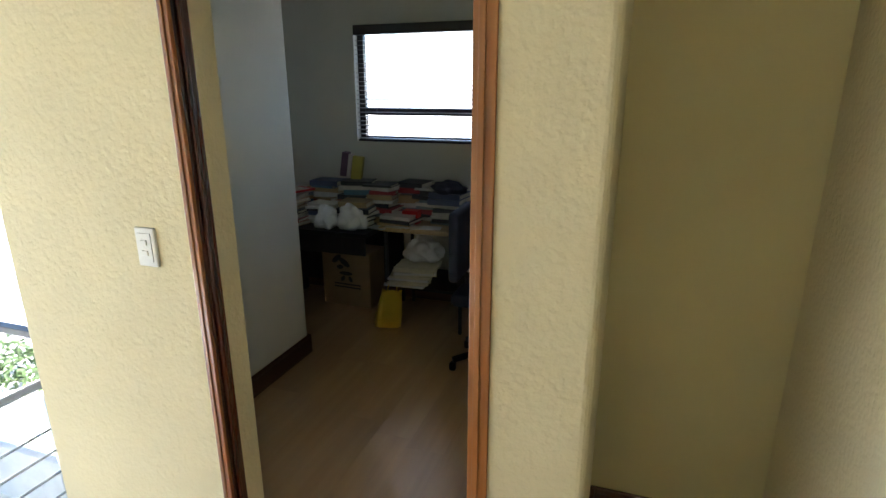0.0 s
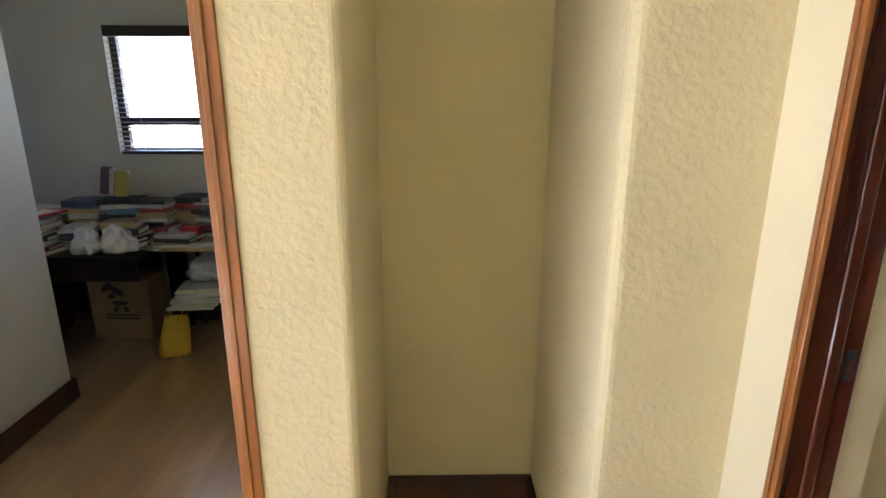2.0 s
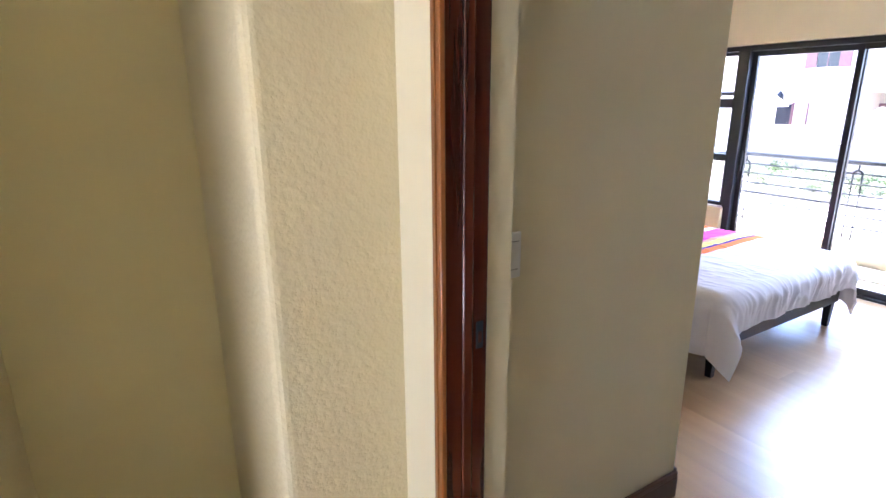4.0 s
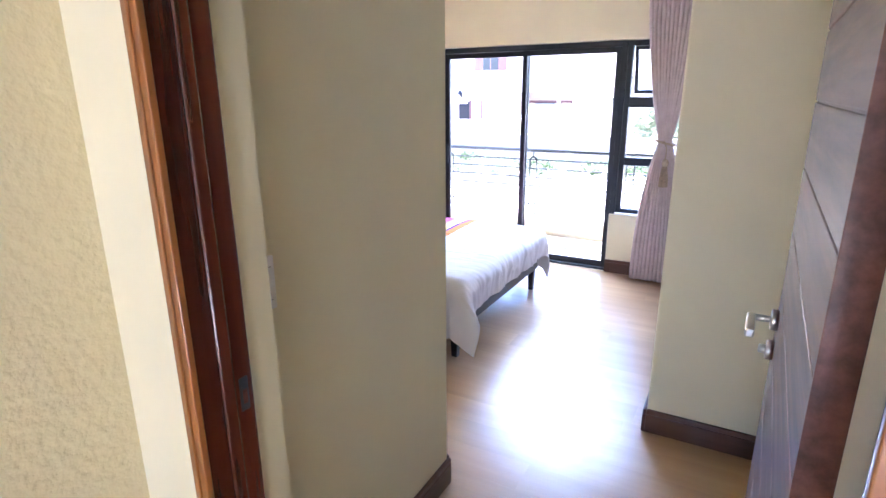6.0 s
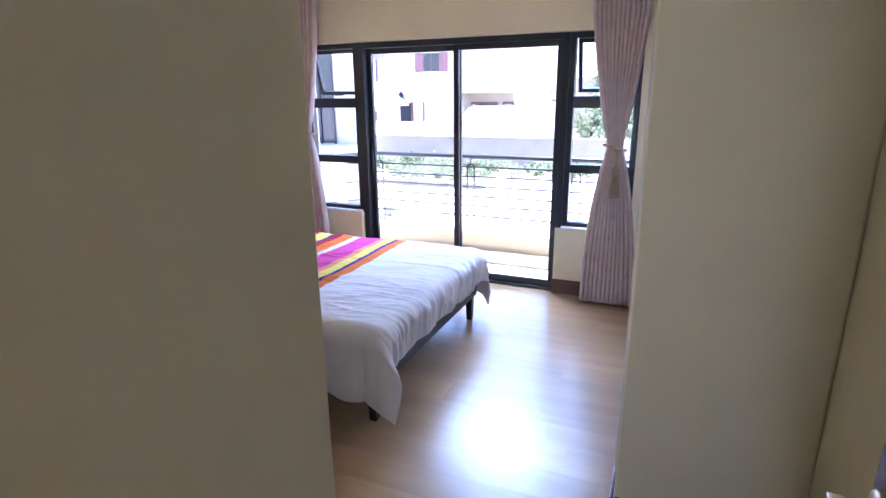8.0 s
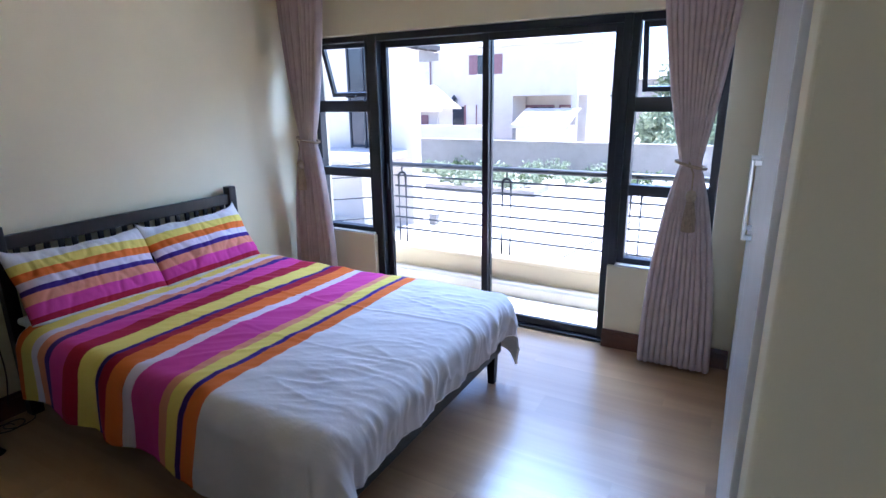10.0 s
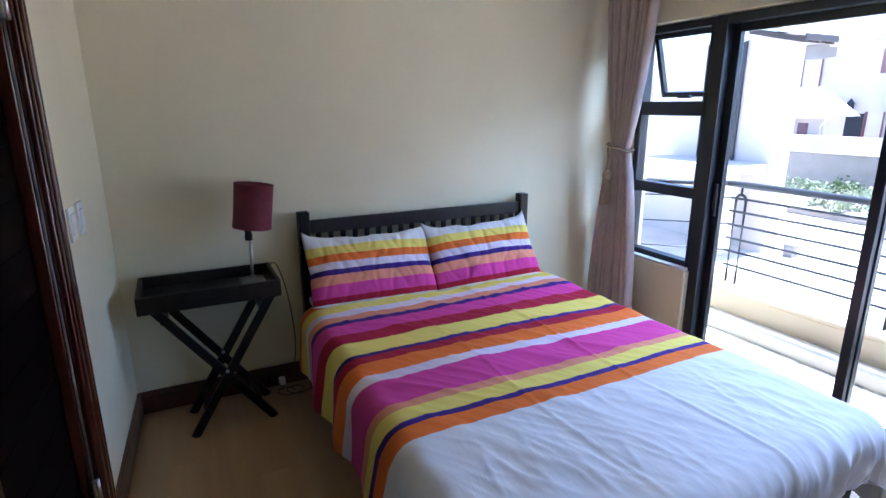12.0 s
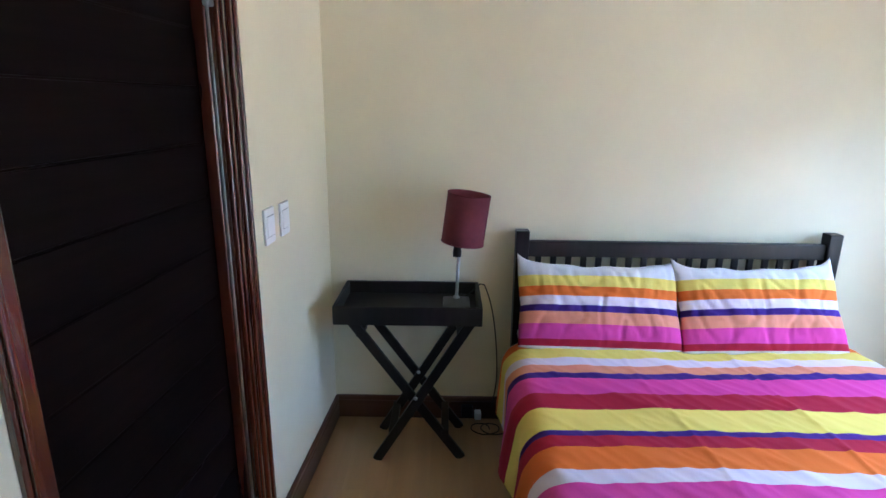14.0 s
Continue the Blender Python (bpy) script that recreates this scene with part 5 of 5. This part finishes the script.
def leaf_cloud(name, centre, radii, count, size, mat, seed):
    """Foliage: many small bent leaves in uneven clumps."""
    r = random.Random(seed)
    clumps = [(Vector((r.gauss(0, 0.45), r.gauss(0, 0.45), r.uniform(0.1, 0.9))), r.uniform(0.25, 0.5)) for _ in range(14)]
    verts, faces = [], []
    for k in range(count):
        c, rad = r.choice(clumps)
        p = c + Vector((r.gauss(0, 1), r.gauss(0, 1), r.gauss(0, 0.8))) * rad * 0.5
        p = Vector((p.x * radii[0], p.y * radii[1], max(0.02, p.z) * radii[2])) + Vector(centre)
        q = Euler((r.uniform(0, 6), r.uniform(0, 6), r.uniform(0, 6))).to_quaternion()
        s = size * r.uniform(0.6, 1.3)
        i = len(verts)
        for dx, dy, dz in ((0, -1, 0), (0.45, 0, 0.15), (0, 1, 0), (-0.45, 0, 0.15)):
            verts.append(p + q @ (Vector((dx, dy, dz)) * s))
        faces.append((i, i + 1, i + 2, i + 3))
    me = bpy.data.meshes.new(name)
    me.from_pydata(verts, [], faces)
    me.materials.append(mat)
    return me


def shrub(label, centre, radii, count, size, mat, seed):
    ob = new("shrub", leaf_cloud("shrub", (0, 0, 0), radii, count, size, mat, seed))
    ob.matrix_basis = pose(*centre)
    return tagged(ob, label, "shrub", "garden shrubs")


M_PALELEAF = plain("pale_garden_leaf", (0.3, 0.34, 0.2), 0.6, vary=0.4, scale=9)
r8 = random.Random(4)
for k in range(18):
    y = 4.6 + k * 0.66 + r8.uniform(-0.35, 0.35)
    shrub("leafy green garden shrub before the boundary wall", (26.3 + r8.uniform(-1.7, 0.8), y, G), (0.85, 0.75, r8.uniform(0.4, 0.85)), 420, 0.085, M_PALELEAF if k % 3 else M_LEAF, k)
for k in range(5):
    shrub("low pale garden shrub in a planted bed", (22.2 + r8.uniform(-0.6, 0.6), 8.0 + k * 0.9, G + 0.26), (0.6, 0.5, 0.42), 320, 0.085, M_PALELEAF, 40 + k)
for k in range(5):
    shrub("large sunlit shrub beyond the boundary wall", (31.5 + k * 1.3, 1.2 + k * 0.9, G), (1.7, 1.7, 2.9), 2600, 0.16, M_PALELEAF, 60 + k)
structure("garden_bed", block(21.3, 23.1, 7.4, 12.2, G, G + 0.26, 0.03), M_GREYWALL, "grey edged planting bed")


def tree(label, x, y, h, seed, spread):
    e = thing("tree", label, "tree", "garden trees", (x, y, G))
    r = random.Random(seed)
    tr = tube([(0, 0, 0), (0.08, 0.03, h * 0.2), (0.15, 0, h * 0.36), (0.12, 0.04, h * 0.5)], 0.17, 9)
    for v in tr.verts:
        k = 1 - 0.55 * v.co.z / (h * 0.5)
        v.co.x *= k
        v.co.y *= k
    for a in range(6):
        t = a * 1.05 + r.uniform(0, 0.5)
        tube([(0.08, 0, h * 0.4), (spread * 0.35 * math.cos(t), spread * 0.35 * math.sin(t), h * 0.58), (spread * 0.65 * math.cos(t), spread * 0.65 * math.sin(t), h * 0.76)], 0.04, 6, tr)
    part("trunk", tr, M_BARK, e)
    cr = new("crown", leaf_cloud("crown", (0, 0, h * 0.42), (spread, spread, h * 0.55), 6500, 0.2, M_HAZED_LEAF, seed))
    cr.parent = e


tree("green leafy garden tree beside the white house", 46.0, 11.9, 4.6, 1, 1.5)
tree("green leafy street tree behind the garden walls", 57, 2.2, 7.6, 2, 2.6)
tree("green leafy street tree behind the garden walls", 60, 6.4, 6.8, 3, 2.5)
tree("green leafy street tree behind the garden walls", 55, -3.4, 7.2, 5, 2.6)
far = thing("house", "distant dark-roofed house up the hill", "house")
part("wall", block(75, 86, 3, 15, G, 3.6), M_GREYWALL, far)
hip_roof(far, 74.4, 86.6, 2.4, 15.6, 3.6, 1.4, 4.5)

# greenery below the stair window
for k in range(3):
    shrub("green shrub outside the stair window", (-6.4 - 0.6 * k, 4.3 + 0.25 * (k % 2), G), (0.5, 0.5, 0.5), 420, 0.06, M_LEAF, 90 + k)

# ---- floor boards ----
board_meshes = {}


def boards(name, label, x0, x1, y0, y1, seed):
    """Laminate boards along y on the slab, ends staggered."""
    r = random.Random(seed)
    base = structure(name, block(x0, x1, y0, y1, -0.0115, -0.008), M_OAK, label)
    w, x = 0.19, x0
    while x < x1 - 0.01:
        ww = min(w, x1 - x)
        y = y0
        first = r.uniform(0.3, 1.2)
        while y < y1 - 0.01:
            ln = min(first if y == y0 else 1.25, y1 - y)
            key = (round(ww, 3), round(ln, 3))
            if key not in board_meshes:
                ob = part("board", block(0.00006, ww - 0.00006, 0.00006, ln - 0.00006, 0, 0.008, 0.0002, 1), M_OAK, base)
                board_meshes[key] = ob.data
            else:
                ob = new("board", board_meshes[key])
                ob.parent = base
            ob.matrix_basis = pose(x, y, -0.008)
            y += ln
        x += ww


boards("floor_passage", "light oak laminate floor of the passage", 0.75, 1.95, -0.15, 1.25, 6)
boards("floor_bedroom", "light oak laminate floor of the bedroom", 1.95, 5.44, -0.15, 3.93, 1)
boards("floor_study", "light oak laminate floor of the study", -2.2, -0.25, 1.2, 3.98, 2)
boards("floor_study_bay", "light oak laminate floor of the study bay", -3.9, -2.2, 2.8, 3.98, 3)
boards("floor_hall", "light oak laminate floor of the hall", -1.5, 0.75, -1.3, 1.2, 4)
boards("floor_niche", "light oak laminate floor of the niche", -0.19, 0.43, 1.2, 1.97, 5)
